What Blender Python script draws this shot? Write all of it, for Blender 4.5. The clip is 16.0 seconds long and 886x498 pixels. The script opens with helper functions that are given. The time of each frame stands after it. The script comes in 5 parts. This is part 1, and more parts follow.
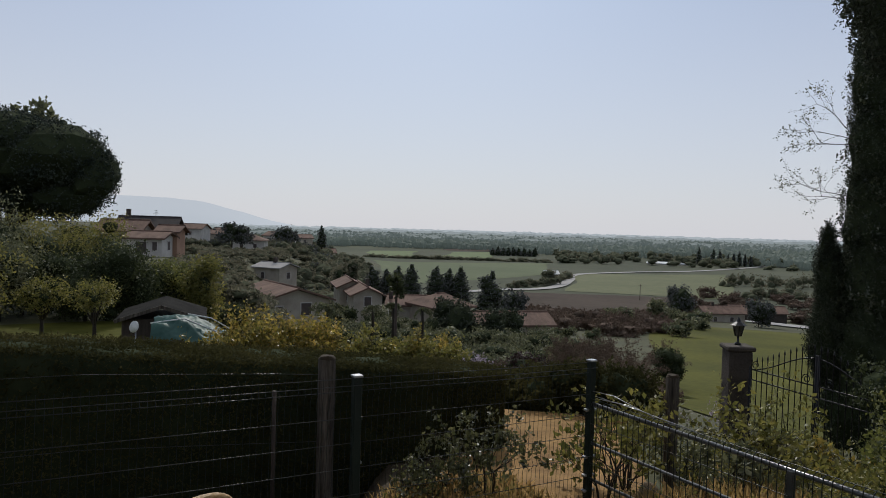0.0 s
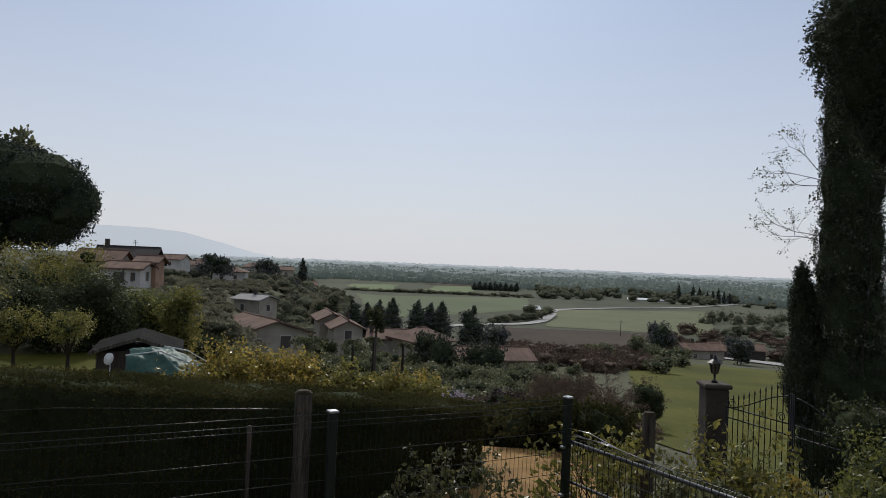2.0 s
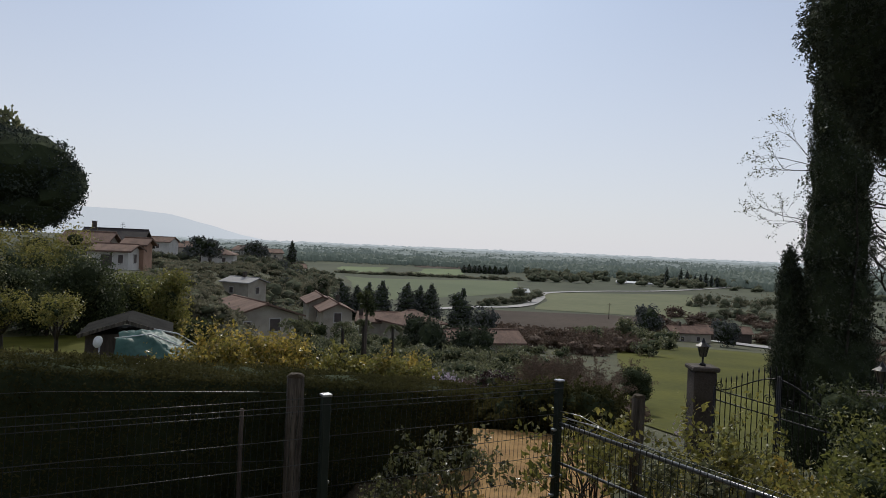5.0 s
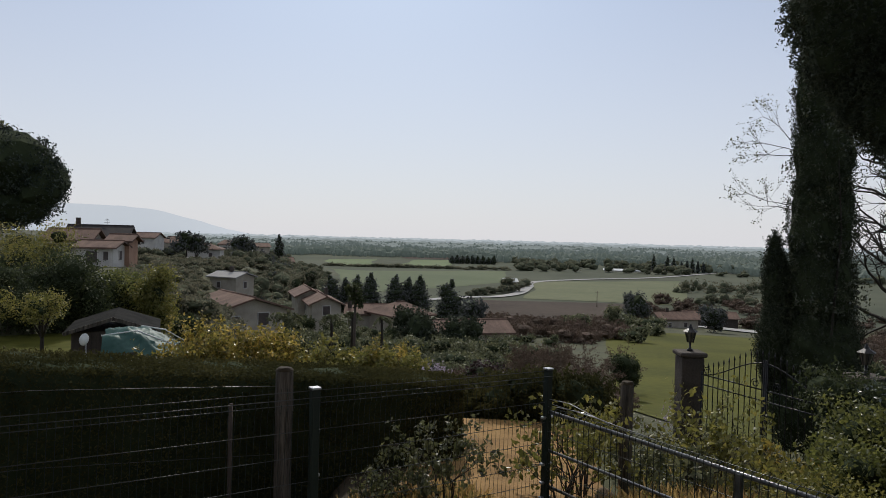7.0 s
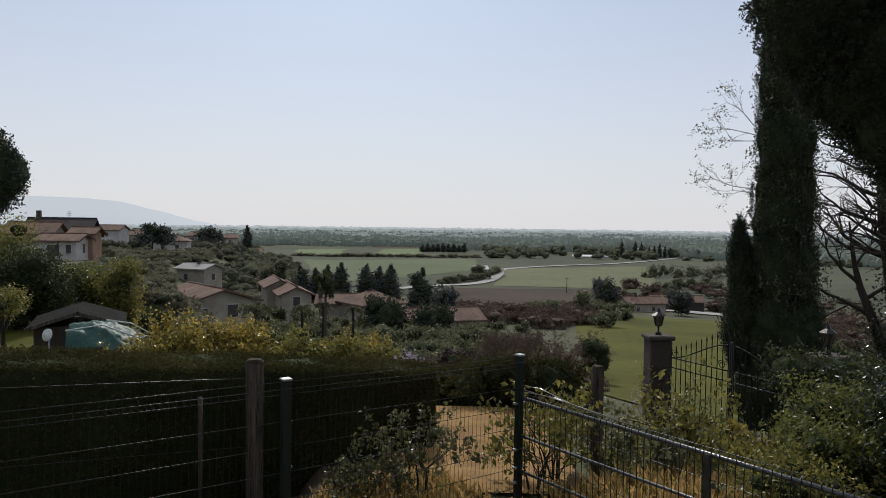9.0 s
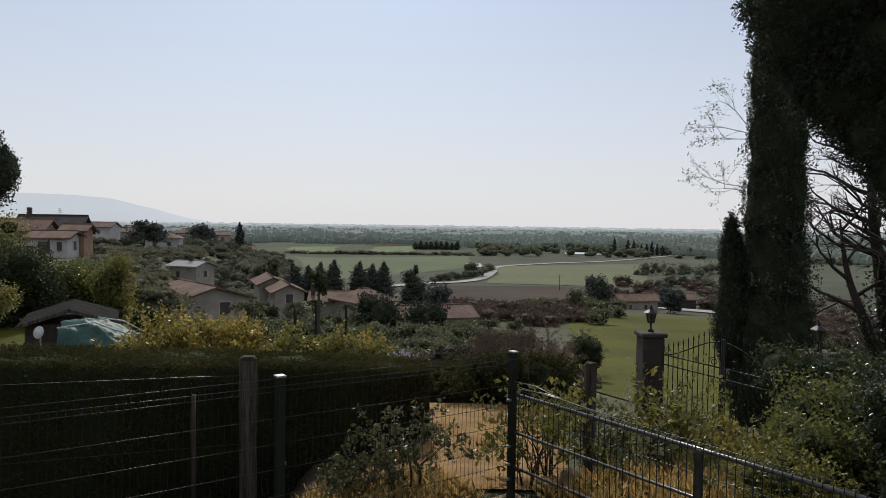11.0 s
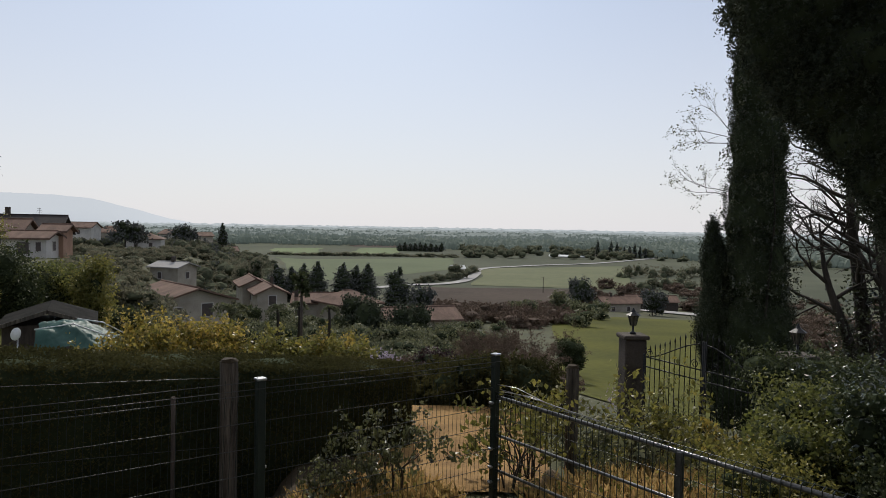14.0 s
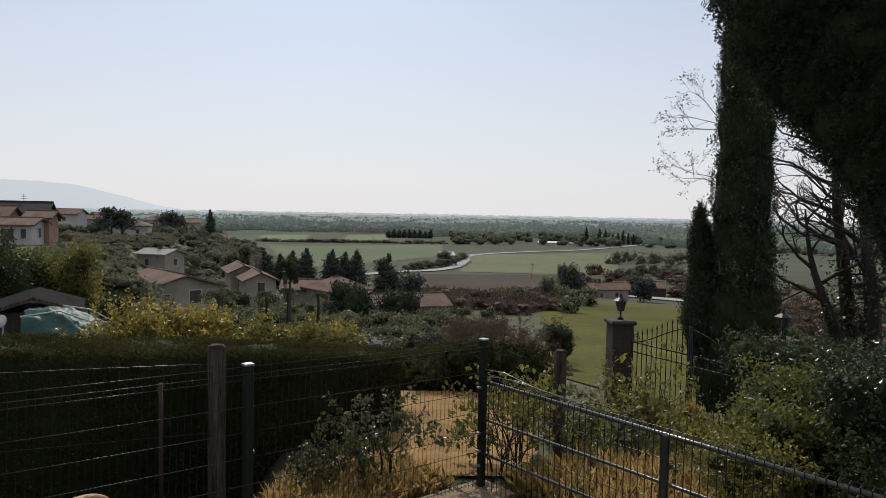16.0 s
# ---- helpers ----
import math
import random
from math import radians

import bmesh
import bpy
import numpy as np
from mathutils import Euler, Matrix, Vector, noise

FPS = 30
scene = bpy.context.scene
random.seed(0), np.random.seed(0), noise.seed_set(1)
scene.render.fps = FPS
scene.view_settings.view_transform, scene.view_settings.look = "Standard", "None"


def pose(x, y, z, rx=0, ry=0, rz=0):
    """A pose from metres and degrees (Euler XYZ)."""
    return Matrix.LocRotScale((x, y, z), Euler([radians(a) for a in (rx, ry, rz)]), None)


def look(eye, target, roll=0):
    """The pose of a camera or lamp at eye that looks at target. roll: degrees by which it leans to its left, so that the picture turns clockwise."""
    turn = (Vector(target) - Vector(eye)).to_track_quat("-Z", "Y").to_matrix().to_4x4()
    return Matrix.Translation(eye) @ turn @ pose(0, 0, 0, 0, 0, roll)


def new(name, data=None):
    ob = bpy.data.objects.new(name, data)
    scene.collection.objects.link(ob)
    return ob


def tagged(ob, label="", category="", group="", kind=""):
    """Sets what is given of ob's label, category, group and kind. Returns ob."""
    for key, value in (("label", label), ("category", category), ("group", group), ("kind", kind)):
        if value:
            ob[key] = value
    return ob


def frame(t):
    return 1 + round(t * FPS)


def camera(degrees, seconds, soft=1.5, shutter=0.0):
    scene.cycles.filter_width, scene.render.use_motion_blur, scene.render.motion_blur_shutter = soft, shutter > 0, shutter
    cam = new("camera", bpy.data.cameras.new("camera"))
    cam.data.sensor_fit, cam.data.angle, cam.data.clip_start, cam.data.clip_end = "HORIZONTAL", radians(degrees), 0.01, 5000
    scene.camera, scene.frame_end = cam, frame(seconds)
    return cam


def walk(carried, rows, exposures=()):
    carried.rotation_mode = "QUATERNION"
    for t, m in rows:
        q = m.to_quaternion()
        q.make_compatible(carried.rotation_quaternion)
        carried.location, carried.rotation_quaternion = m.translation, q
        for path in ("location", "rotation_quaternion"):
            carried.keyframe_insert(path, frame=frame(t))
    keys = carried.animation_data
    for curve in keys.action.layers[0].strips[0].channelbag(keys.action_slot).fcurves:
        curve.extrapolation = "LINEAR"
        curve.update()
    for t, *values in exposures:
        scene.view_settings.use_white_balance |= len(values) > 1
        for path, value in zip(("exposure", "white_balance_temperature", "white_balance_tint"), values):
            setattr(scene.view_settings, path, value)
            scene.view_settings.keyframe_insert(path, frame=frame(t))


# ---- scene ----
# the camera: seconds, eye x, y, z over the first eye, yaw, pitch, roll
cam = camera(65.28, 16.0, soft=0.85)
EYE = 3.0
ROWS = [
    (0.0, -0.013, 0.044, -0.027, 3.374, -1.861, -1.615),
    (0.5, -0.010, 0.081, -0.029, 1.769, -0.742, -0.938),
    (1.0, 0.028, -0.070, -0.014, 1.290, -1.990, -1.244),
    (1.5, 0.032, 0.004, 0.009, 0.114, 0.628, -1.181),
    (2.0, 0.022, -0.013, -0.007, 1.892, 0.997, -2.331),
    (2.2, 0.017, -0.022, -0.010, 4.840, -0.261, -1.935),
    (2.4, 0.053, -0.019, -0.016, 3.714, -1.563, 1.822),
    (2.5, 0.077, -0.007, -0.034, 0.175, -2.056, 1.809),
    (2.6, 0.064, 0.009, -0.024, -3.833, -2.091, 0.938),
    (2.7, 0.045, 0.004, -0.013, -3.770, -1.829, 0.190),
    (2.8, 0.040, 0.004, -0.011, -3.994, -1.335, -0.405),
    (3.0, 0.022, -0.015, -0.011, -1.965, -0.776, -1.150),
    (3.5, -0.012, -0.006, -0.007, 0.062, -0.313, -3.218),
    (4.0, -0.012, -0.017, 0.002, 0.632, -0.358, -2.929),
    (6.5, 0.000, -0.008, 0.002, 0.585, -0.379, -1.797),
    (7.0, -0.000, -0.000, 0.000, -0.000, -1.098, -1.476),
    (7.5, 0.001, 0.004, -0.003, -0.666, -1.234, -1.224),
    (8.0, 0.001, 0.014, -0.003, -1.248, -1.922, -0.976),
    (10.5, 0.000, 0.024, -0.007, -3.512, -2.045, -0.748),
    (11.0, -0.007, 0.011, -0.008, -3.050, -2.211, -0.800),
    (11.5, 0.002, 0.030, -0.009, -4.231, -2.686, -0.628),
    (12.0, 0.008, 0.016, -0.005, -4.230, -1.952, -0.493),
    (12.5, 0.016, 0.027, -0.012, -4.492, -1.945, -0.703),
    (13.0, 0.013, 0.033, -0.008, -4.512, -2.367, -0.762),
    (13.5, 0.002, 0.022, -0.008, -4.499, -2.242, -0.998),
    (14.0, 0.006, 0.025, -0.005, -4.348, -2.036, -1.080),
    (14.5, 0.010, 0.020, -0.008, -4.971, -2.549, -1.325),
    (15.0, 0.015, 0.026, -0.014, -5.257, -2.798, -1.100),
    (15.5, 0.016, 0.031, -0.020, -5.152, -3.029, -1.162),
    (16.0, 0.017, 0.026, -0.016, -5.251, -3.129, -1.062),
]
walk(cam, [(t, pose(x, y, EYE + z, 90 + pitch, roll, yaw)) for t, x, y, z, yaw, pitch, roll in ROWS], [(0.0, -0.16, 6200, 10), (4.0, -0.08, 6250, 10), (7.0, -0.03, 6300, 10), (12.0, 0.05, 6400, 10), (16.0, 0.11, 6450, 10)])

# ---- world and sun ----
SUN_AZ, SUN_EL = -5.0, 40.0
world = bpy.data.worlds.new("world")
scene.world = world
world.use_nodes = True
wn = world.node_tree.nodes
sky = wn.new("ShaderNodeTexSky")
sky.sky_type = "NISHITA"
sky.sun_disc = False
sky.sun_elevation, sky.sun_rotation = radians(SUN_EL), radians(SUN_AZ)
sky.altitude, sky.air_density, sky.dust_density, sky.ozone_density = 150, 1.0, 1.0, 2.0
# a pale haze lies over the whole rim of the sky
SKY = 0.082
wl = world.node_tree.links
coord, split, band, dim, veil = wn.new("ShaderNodeTexCoord"), wn.new("ShaderNodeSeparateXYZ"), wn.new("ShaderNodeValToRGB"), wn.new("ShaderNodeVectorMath"), wn.new("ShaderNodeMix")
wl.new(coord.outputs["Generated"], split.inputs[0])
wl.new(split.outputs["Z"], band.inputs[0])
for pos, v in ((0.0, 0.92), (0.07, 0.66), (0.16, 0.34), (0.3, 0.12), (0.7, 0.0)):
    e = band.color_ramp.elements[0] if pos == 0.0 else band.color_ramp.elements[1] if pos == 0.7 else band.color_ramp.elements.new(pos)
    e.position, e.color = pos, (v, v, v, 1)
dim.operation = "MULTIPLY"
dim.inputs[1].default_value = (SKY * 0.765, SKY * 0.975, SKY * 1.14)
wl.new(sky.outputs[0], dim.inputs[0])
veil.data_type = "RGBA"
veil.inputs[7].default_value = (0.74, 0.72, 0.735, 1)
wl.new(band.outputs[0], veil.inputs[0]), wl.new(dim.outputs[0], veil.inputs[6])
wl.new(veil.outputs[2], wn["Background"].inputs[0])
wn["Background"].inputs[1].default_value = 1.0
sun = new("sun", bpy.data.lights.new("sun", "SUN"))
sun.data.energy, sun.data.angle, sun.data.color = 2.7, radians(0.6), (1.0, 0.93, 0.82)
sa, se = radians(SUN_AZ), radians(SUN_EL)
sun.matrix_world = look((0, 0, 0), (-math.sin(sa) * math.cos(se), -math.cos(sa) * math.cos(se), -math.sin(se)))
rng = np.random.default_rng(7)


# ---- materials ----
def material(name, a, b, rough=0.8, scale=4.0, fine=40.0, bump=0.2, metal=0.0, island=0.0, spec=0.3, translucent=0.0, stretch=None, pieces=False):
    """Two colours mixed by broad and fine noise, with relief; island: how far each leaf or piece departs in brightness."""
    m = bpy.data.materials.new(name)
    m.use_nodes = True
    nt = m.node_tree
    n, ln = nt.nodes, nt.links
    bsdf = n["Principled BSDF"]
    tc = n.new("ShaderNodeTexCoord")
    src = tc.outputs["Object"]
    if stretch:
        mp = n.new("ShaderNodeMapping")
        mp.inputs["Scale"].default_value = stretch
        ln.new(src, mp.inputs[0])
        src = mp.outputs[0]
    broad, small = n.new("ShaderNodeTexNoise"), n.new("ShaderNodeTexNoise")
    broad.inputs["Scale"].default_value, small.inputs["Scale"].default_value = scale, fine
    small.inputs["Detail"].default_value = 6
    ln.new(src, broad.inputs["Vector"]), ln.new(src, small.inputs["Vector"])
    add = n.new("ShaderNodeMath")
    add.operation = "MULTIPLY_ADD"
    add.inputs[1].default_value, add.inputs[2].default_value = 0.45, 0.0
    ln.new(small.outputs[0], add.inputs[0])
    half = n.new("ShaderNodeMath")
    half.operation = "MULTIPLY_ADD"
    half.inputs[1].default_value = 0.75
    ln.new(broad.outputs[0], half.inputs[0]), ln.new(add.outputs[0], half.inputs[2])
    ramp = n.new("ShaderNodeValToRGB")
    ramp.color_ramp.elements[0].position, ramp.color_ramp.elements[1].position = 0.42, 0.78
    ramp.color_ramp.elements[0].color, ramp.color_ramp.elements[1].color = (*a, 1), (*b, 1)
    ln.new(half.outputs[0], ramp.inputs[0])
    colour = ramp.outputs[0]
    if island:
        hsv = n.new("ShaderNodeHueSaturation")
        rnd = n.new("ShaderNodeObjectInfo") if pieces else n.new("ShaderNodeNewGeometry")
        rng_node = n.new("ShaderNodeMapRange")
        rng_node.inputs["To Min"].default_value, rng_node.inputs["To Max"].default_value = 1 - island, 1 + island
        ln.new(rnd.outputs["Random" if pieces else "Random Per Island"], rng_node.inputs[0])
        ln.new(rng_node.outputs[0], hsv.inputs["Value"])
        hue = n.new("ShaderNodeMapRange")
        hue.inputs["To Min"].default_value, hue.inputs["To Max"].default_value = 0.5 + 0.03 * island, 0.5 - 0.03 * island
        ln.new(rnd.outputs["Random" if pieces else "Random Per Island"], hue.inputs[0])
        ln.new(hue.outputs[0], hsv.inputs["Hue"])
        ln.new(colour, hsv.inputs["Color"])
        colour = hsv.outputs[0]
    ln.new(colour, bsdf.inputs["Base Color"])
    bsdf.inputs["Roughness"].default_value, bsdf.inputs["Metallic"].default_value = rough, metal
    bsdf.inputs["Specular IOR Level"].default_value = spec
    if bump:
        bp = n.new("ShaderNodeBump")
        bp.inputs["Strength"].default_value, bp.inputs["Distance"].default_value = bump, 0.02
        ln.new(small.outputs[0], bp.inputs["Height"]), ln.new(bp.outputs[0], bsdf.inputs["Normal"])
    if translucent:
        tr, mix = n.new("ShaderNodeBsdfTranslucent"), n.new("ShaderNodeMixShader")
        mix.inputs[0].default_value = translucent
        ln.new(colour, tr.inputs[0])
        ln.new(bsdf.outputs[0], mix.inputs[1]), ln.new(tr.outputs[0], mix.inputs[2])
        ln.new(mix.outputs[0], n["Material Output"].inputs[0])
    return m


def foliage(name, a, b, translucent=0.35, rough=0.5, island=0.45, spec=0.35):
    a, b = [(c[0] * 1.06, c[1] * 0.97, c[2] * 1.15) for c in (a, b)]
    return material(name, a, b, rough, 0.6, 9.0, 0.0, island=island, translucent=translucent, spec=spec)


def glow(name, colour, strength, base=(0.01, 0.01, 0.01)):
    """For the backdrop of far distance alone: its haze is put in as emission."""
    m = bpy.data.materials.new(name)
    m.use_nodes = True
    b = m.node_tree.nodes["Principled BSDF"]
    b.inputs["Base Color"].default_value = (*base, 1)
    b.inputs["Roughness"].default_value = 1
    b.inputs["Emission Color"].default_value, b.inputs["Emission Strength"].default_value = (*colour, 1), strength
    return m


M = dict(
    hedge=foliage("hedge_leaves", (0.033, 0.038, 0.012), (0.076, 0.076, 0.024), 0.35, 0.85, 0.2, 0.05),
    # dark body colour that stands in for the shade inside crowns and hedge
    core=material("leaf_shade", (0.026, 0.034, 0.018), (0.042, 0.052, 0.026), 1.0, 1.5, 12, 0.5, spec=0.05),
    cypress=foliage("cypress_leaves", (0.030, 0.042, 0.024), (0.062, 0.078, 0.04), 0.2, 0.7, spec=0.15),
    ivy=foliage("ivy_leaves", (0.026, 0.038, 0.016), (0.068, 0.08, 0.034), 0.25, 0.28, spec=0.6),
    pine=foliage("pine_needles", (0.026, 0.040, 0.026), (0.052, 0.068, 0.042), 0.12, 0.7, spec=0.15),
    spring=foliage("spring_leaves", (0.11, 0.125, 0.027), (0.26, 0.255, 0.055), 0.45, 0.45, spec=0.35),
    yellow=foliage("yellow_leaves", (0.13, 0.14, 0.03), (0.42, 0.345, 0.06), 0.55, 0.32, 0.65, spec=0.5),
    olive=foliage("olive_leaves", (0.08, 0.098, 0.042), (0.165, 0.182, 0.082), 0.35, 0.5, spec=0.25),
    # greyed spring green, lifted paler so the colour carries distance haze
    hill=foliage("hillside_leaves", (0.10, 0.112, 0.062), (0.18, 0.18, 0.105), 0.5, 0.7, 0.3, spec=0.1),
    # darker than hillside_leaves: shade inside far thickets put into the colour
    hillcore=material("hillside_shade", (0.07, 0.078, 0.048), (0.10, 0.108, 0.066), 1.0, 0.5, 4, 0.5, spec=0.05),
    brush=foliage("brown_brush", (0.082, 0.066, 0.042), (0.14, 0.112, 0.07), 0.25, 0.85, 0.3, spec=0.1),
    dark=foliage("dark_leaves", (0.030, 0.044, 0.017), (0.07, 0.09, 0.03), 0.3, 0.6, spec=0.2),
    bush=foliage("bush_leaves", (0.07, 0.092, 0.02), (0.19, 0.21, 0.05), 0.45, 0.36, spec=0.45),
    purple=foliage("purple_leaves", (0.032, 0.018, 0.014), (0.055, 0.034, 0.024), 0.2),
    blossom=foliage("blossom", (0.28, 0.255, 0.26), (0.45, 0.41, 0.42), 0.3),
    twigs=foliage("brown_twigs", (0.085, 0.070, 0.036), (0.145, 0.12, 0.062), 0.2, 0.8, spec=0.1),
    bark=material("bark", (0.022, 0.018, 0.014), (0.06, 0.05, 0.04), 0.9, 3, 30, 0.8, stretch=(1, 1, 0.2)),
    grass=foliage("grass_blades", (0.27, 0.21, 0.065), (0.46, 0.35, 0.12), 0.5, 0.6, spec=0.2),
    sand=material("sandy_track", (0.15, 0.082, 0.024), (0.30, 0.18, 0.062), 0.95, 1.6, 25, 0.6),
    wood=material("weathered_wood", (0.012, 0.010, 0.008), (0.17, 0.145, 0.115), 0.85, 2.2, 16, 1.0, stretch=(7, 7, 0.45)),
    green=material("green_coated_steel", (0.008, 0.014, 0.011), (0.016, 0.024, 0.019), 0.42, 4, 60, 0.05, spec=0.3),
    # paler than cypress_leaves: haze over the distance put into base colour
    fir=foliage("hazy_fir_needles", (0.066, 0.08, 0.064), (0.11, 0.124, 0.096), 0.15, 0.8, spec=0.15),
    wire=material("dull_wire", (0.035, 0.037, 0.035), (0.075, 0.075, 0.072), 0.42, 6, 60, 0.0, metal=0.4),
    # flat grey-green with the plain's haze mixed into the colour
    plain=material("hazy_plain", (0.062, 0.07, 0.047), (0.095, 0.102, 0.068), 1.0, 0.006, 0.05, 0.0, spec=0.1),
    glossy=foliage("glossy_leaves", (0.055, 0.07, 0.024), (0.14, 0.15, 0.05), 0.45, 0.3, spec=0.6),
    # darkened so the verge's colour stands in for the hedge's shade
    earth=material("dark_earth", (0.026, 0.019, 0.010), (0.052, 0.038, 0.02), 0.95, 0.7, 14, 0.8),
    shiny=foliage("shiny_leaves", (0.026, 0.04, 0.014), (0.06, 0.08, 0.028), 0.2, 0.24, spec=0.7),
    steel=material("galvanised_steel", (0.30, 0.30, 0.30), (0.5, 0.5, 0.5), 0.32, 8, 60, 0.05, metal=0.8),
    rail=material("dark_painted_rail", (0.05, 0.05, 0.05), (0.10, 0.10, 0.095), 0.3, 6, 60, 0.05, metal=0.3, spec=0.6),
    iron=material("black_iron", (0.012, 0.012, 0.013), (0.03, 0.03, 0.03), 0.45, 5, 50, 0.2, metal=0.4),
    concrete=material("concrete", (0.20, 0.15, 0.09), (0.33, 0.25, 0.16), 0.9, 2, 30, 0.5),
    pillar=material("brown_render", (0.045, 0.037, 0.03), (0.09, 0.074, 0.06), 0.9, 2.5, 30, 0.6),
    cane=material("cane", (0.30, 0.19, 0.08), (0.45, 0.31, 0.15), 0.5, 10, 80, 0.3, stretch=(1, 1, 3)),
    tarp=material("green_tarp", (0.02, 0.06, 0.05), (0.05, 0.11, 0.092), 0.55, 2, 10, 0.12, spec=0.2),
    pole=material("white_pole", (0.5, 0.52, 0.5), (0.65, 0.66, 0.64), 0.4, 4, 20, 0.1),
    felt=material("grey_roof_felt", (0.016, 0.016, 0.015), (0.034, 0.033, 0.03), 1.0, 2, 20, 0.4, spec=0.02),
    plank=material("dark_boards", (0.04, 0.032, 0.026), (0.09, 0.07, 0.055), 0.85, 2, 25, 0.5, stretch=(5, 5, 0.5)),
    tiles=material("clay_tiles", (0.09, 0.06, 0.046), (0.19, 0.125, 0.095), 0.9, 0.9, 9.0, 0.8, spec=0.15, stretch=(1, 0.35, 1)),
    slate=material("brown_roof", (0.022, 0.019, 0.018), (0.045, 0.038, 0.036), 0.9, 0.5, 6, 0.6),
    white=material("white_render", (0.40, 0.38, 0.345), (0.56, 0.535, 0.49), 0.9, 0.6, 8, 0.2),
    cream=material("cream_render", (0.30, 0.265, 0.21), (0.44, 0.395, 0.32), 0.9, 0.6, 8, 0.2),
    orange=material("terracotta_render", (0.26, 0.155, 0.105), (0.36, 0.225, 0.155), 0.9, 0.6, 8, 0.2),
    shutter=material("shutter", (0.06, 0.05, 0.045), (0.10, 0.08, 0.07), 0.7, 2, 20, 0.2),
    asphalt=material("pale_road", (0.23, 0.225, 0.215), (0.33, 0.32, 0.305), 0.85, 0.1, 3, 0.2),
    field=material("spring_wheat", (0.062, 0.083, 0.03), (0.092, 0.112, 0.045), 0.95, 0.012, 0.25, 0.3),
    bright=material("bright_crop", (0.085, 0.12, 0.04), (0.115, 0.15, 0.055), 0.95, 0.012, 0.25, 0.3),
    meadow=material("meadow", (0.075, 0.088, 0.034), (0.12, 0.125, 0.055), 0.95, 0.02, 0.3, 0.3),
    plough=material("ploughed_soil", (0.042, 0.031, 0.023), (0.07, 0.053, 0.04), 0.95, 0.02, 0.5, 0.5, spec=0.1),
    lawn=material("lawn", (0.048, 0.052, 0.007), (0.096, 0.096, 0.015), 0.95, 0.06, 1.6, 0.5, spec=0.1),
    soil=material("rough_ground", (0.036, 0.040, 0.016), (0.07, 0.07, 0.028), 0.95, 0.25, 3.0, 0.8),
    stone=material("terrace_stone", (0.30, 0.28, 0.25), (0.42, 0.40, 0.36), 0.8, 1, 12, 0.3),
    lampglass=material("smoked_glass", (0.08, 0.075, 0.06), (0.13, 0.12, 0.10), 0.2, 5, 30, 0.0, spec=0.6),
)
# distance haze put into colour and emission: woods and mountain glow
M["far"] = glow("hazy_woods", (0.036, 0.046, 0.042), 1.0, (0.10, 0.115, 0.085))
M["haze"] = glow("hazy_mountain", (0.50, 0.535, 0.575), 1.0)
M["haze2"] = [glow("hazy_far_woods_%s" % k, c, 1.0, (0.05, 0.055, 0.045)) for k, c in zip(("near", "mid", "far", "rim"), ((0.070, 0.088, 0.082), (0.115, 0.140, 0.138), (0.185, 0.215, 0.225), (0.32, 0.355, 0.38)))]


# ---- mesh helpers ----
def mesh_ob(name, verts, faces, mat, parent=None, label="", smooth=False):
    me = bpy.data.meshes.new(name)
    me.from_pydata([tuple(v) for v in verts], [], [tuple(f) for f in faces])
    me.materials.append(mat)
    if smooth:
        me.polygons.foreach_set("use_smooth", [True] * len(me.polygons))
    me.update()
    ob = new(name, me)
    if parent:
        ob.parent = parent
    if label:
        ob["label"] = label
    return ob


def part(name, bm, mat, parent=None, label="", smooth=False):
    me = bpy.data.meshes.new(name)
    bm.to_mesh(me)
    bm.free()
    me.materials.append(mat)
    if smooth:
        me.polygons.foreach_set("use_smooth", [True] * len(me.polygons))
    ob = new(name, me)
    if parent:
        ob.parent = parent
    if label:
        ob["label"] = label
    return ob


def thing(name, at, yaw, label, category, group="", kind=""):
    ob = new(name)
    ob.matrix_basis = pose(*at, 0, 0, yaw)
    return tagged(ob, label, category, group, kind)


def box(size, at=(0, 0, 0), bevel=0.01, rz=0.0, rx=0.0, ry=0.0):
    bm = bmesh.new()
    bmesh.ops.create_cube(bm, size=1, matrix=pose(*at, rx, ry, rz) @ Matrix.Diagonal((*size, 1)))
    if bevel:
        bmesh.ops.bevel(bm, geom=bm.edges[:], offset=bevel, segments=1, affect="EDGES")
    return bm


def tube_arrays(points, radii, sides=7):
    """A tapered tube along points."""
    p = np.asarray(points, float)
    r = np.broadcast_to(np.asarray(radii, float), (len(p),))
    d = np.gradient(p, axis=0)
    d /= np.linalg.norm(d, axis=1)[:, None] + 1e-9
    ref = np.where(np.abs(d[:, 2:3]) > 0.9, np.array([[1.0, 0, 0]]), np.array([[0, 0, 1.0]]))
    a = np.cross(d, ref)
    a /= np.linalg.norm(a, axis=1)[:, None] + 1e-9
    b = np.cross(d, a)
    ang = np.linspace(0, 2 * np.pi, sides, endpoint=False)
    ring = p[:, None] + r[:, None, None] * (np.cos(ang)[None, :, None] * a[:, None] + np.sin(ang)[None, :, None] * b[:, None])
    v = ring.reshape(-1, 3)
    f = [(i * sides + k, i * sides + (k + 1) % sides, (i + 1) * sides + (k + 1) % sides, (i + 1) * sides + k) for i in range(len(p) - 1) for k in range(sides)]
    f += [tuple(range(sides))[::-1], tuple(range((len(p) - 1) * sides, len(p) * sides))]
    return v, f


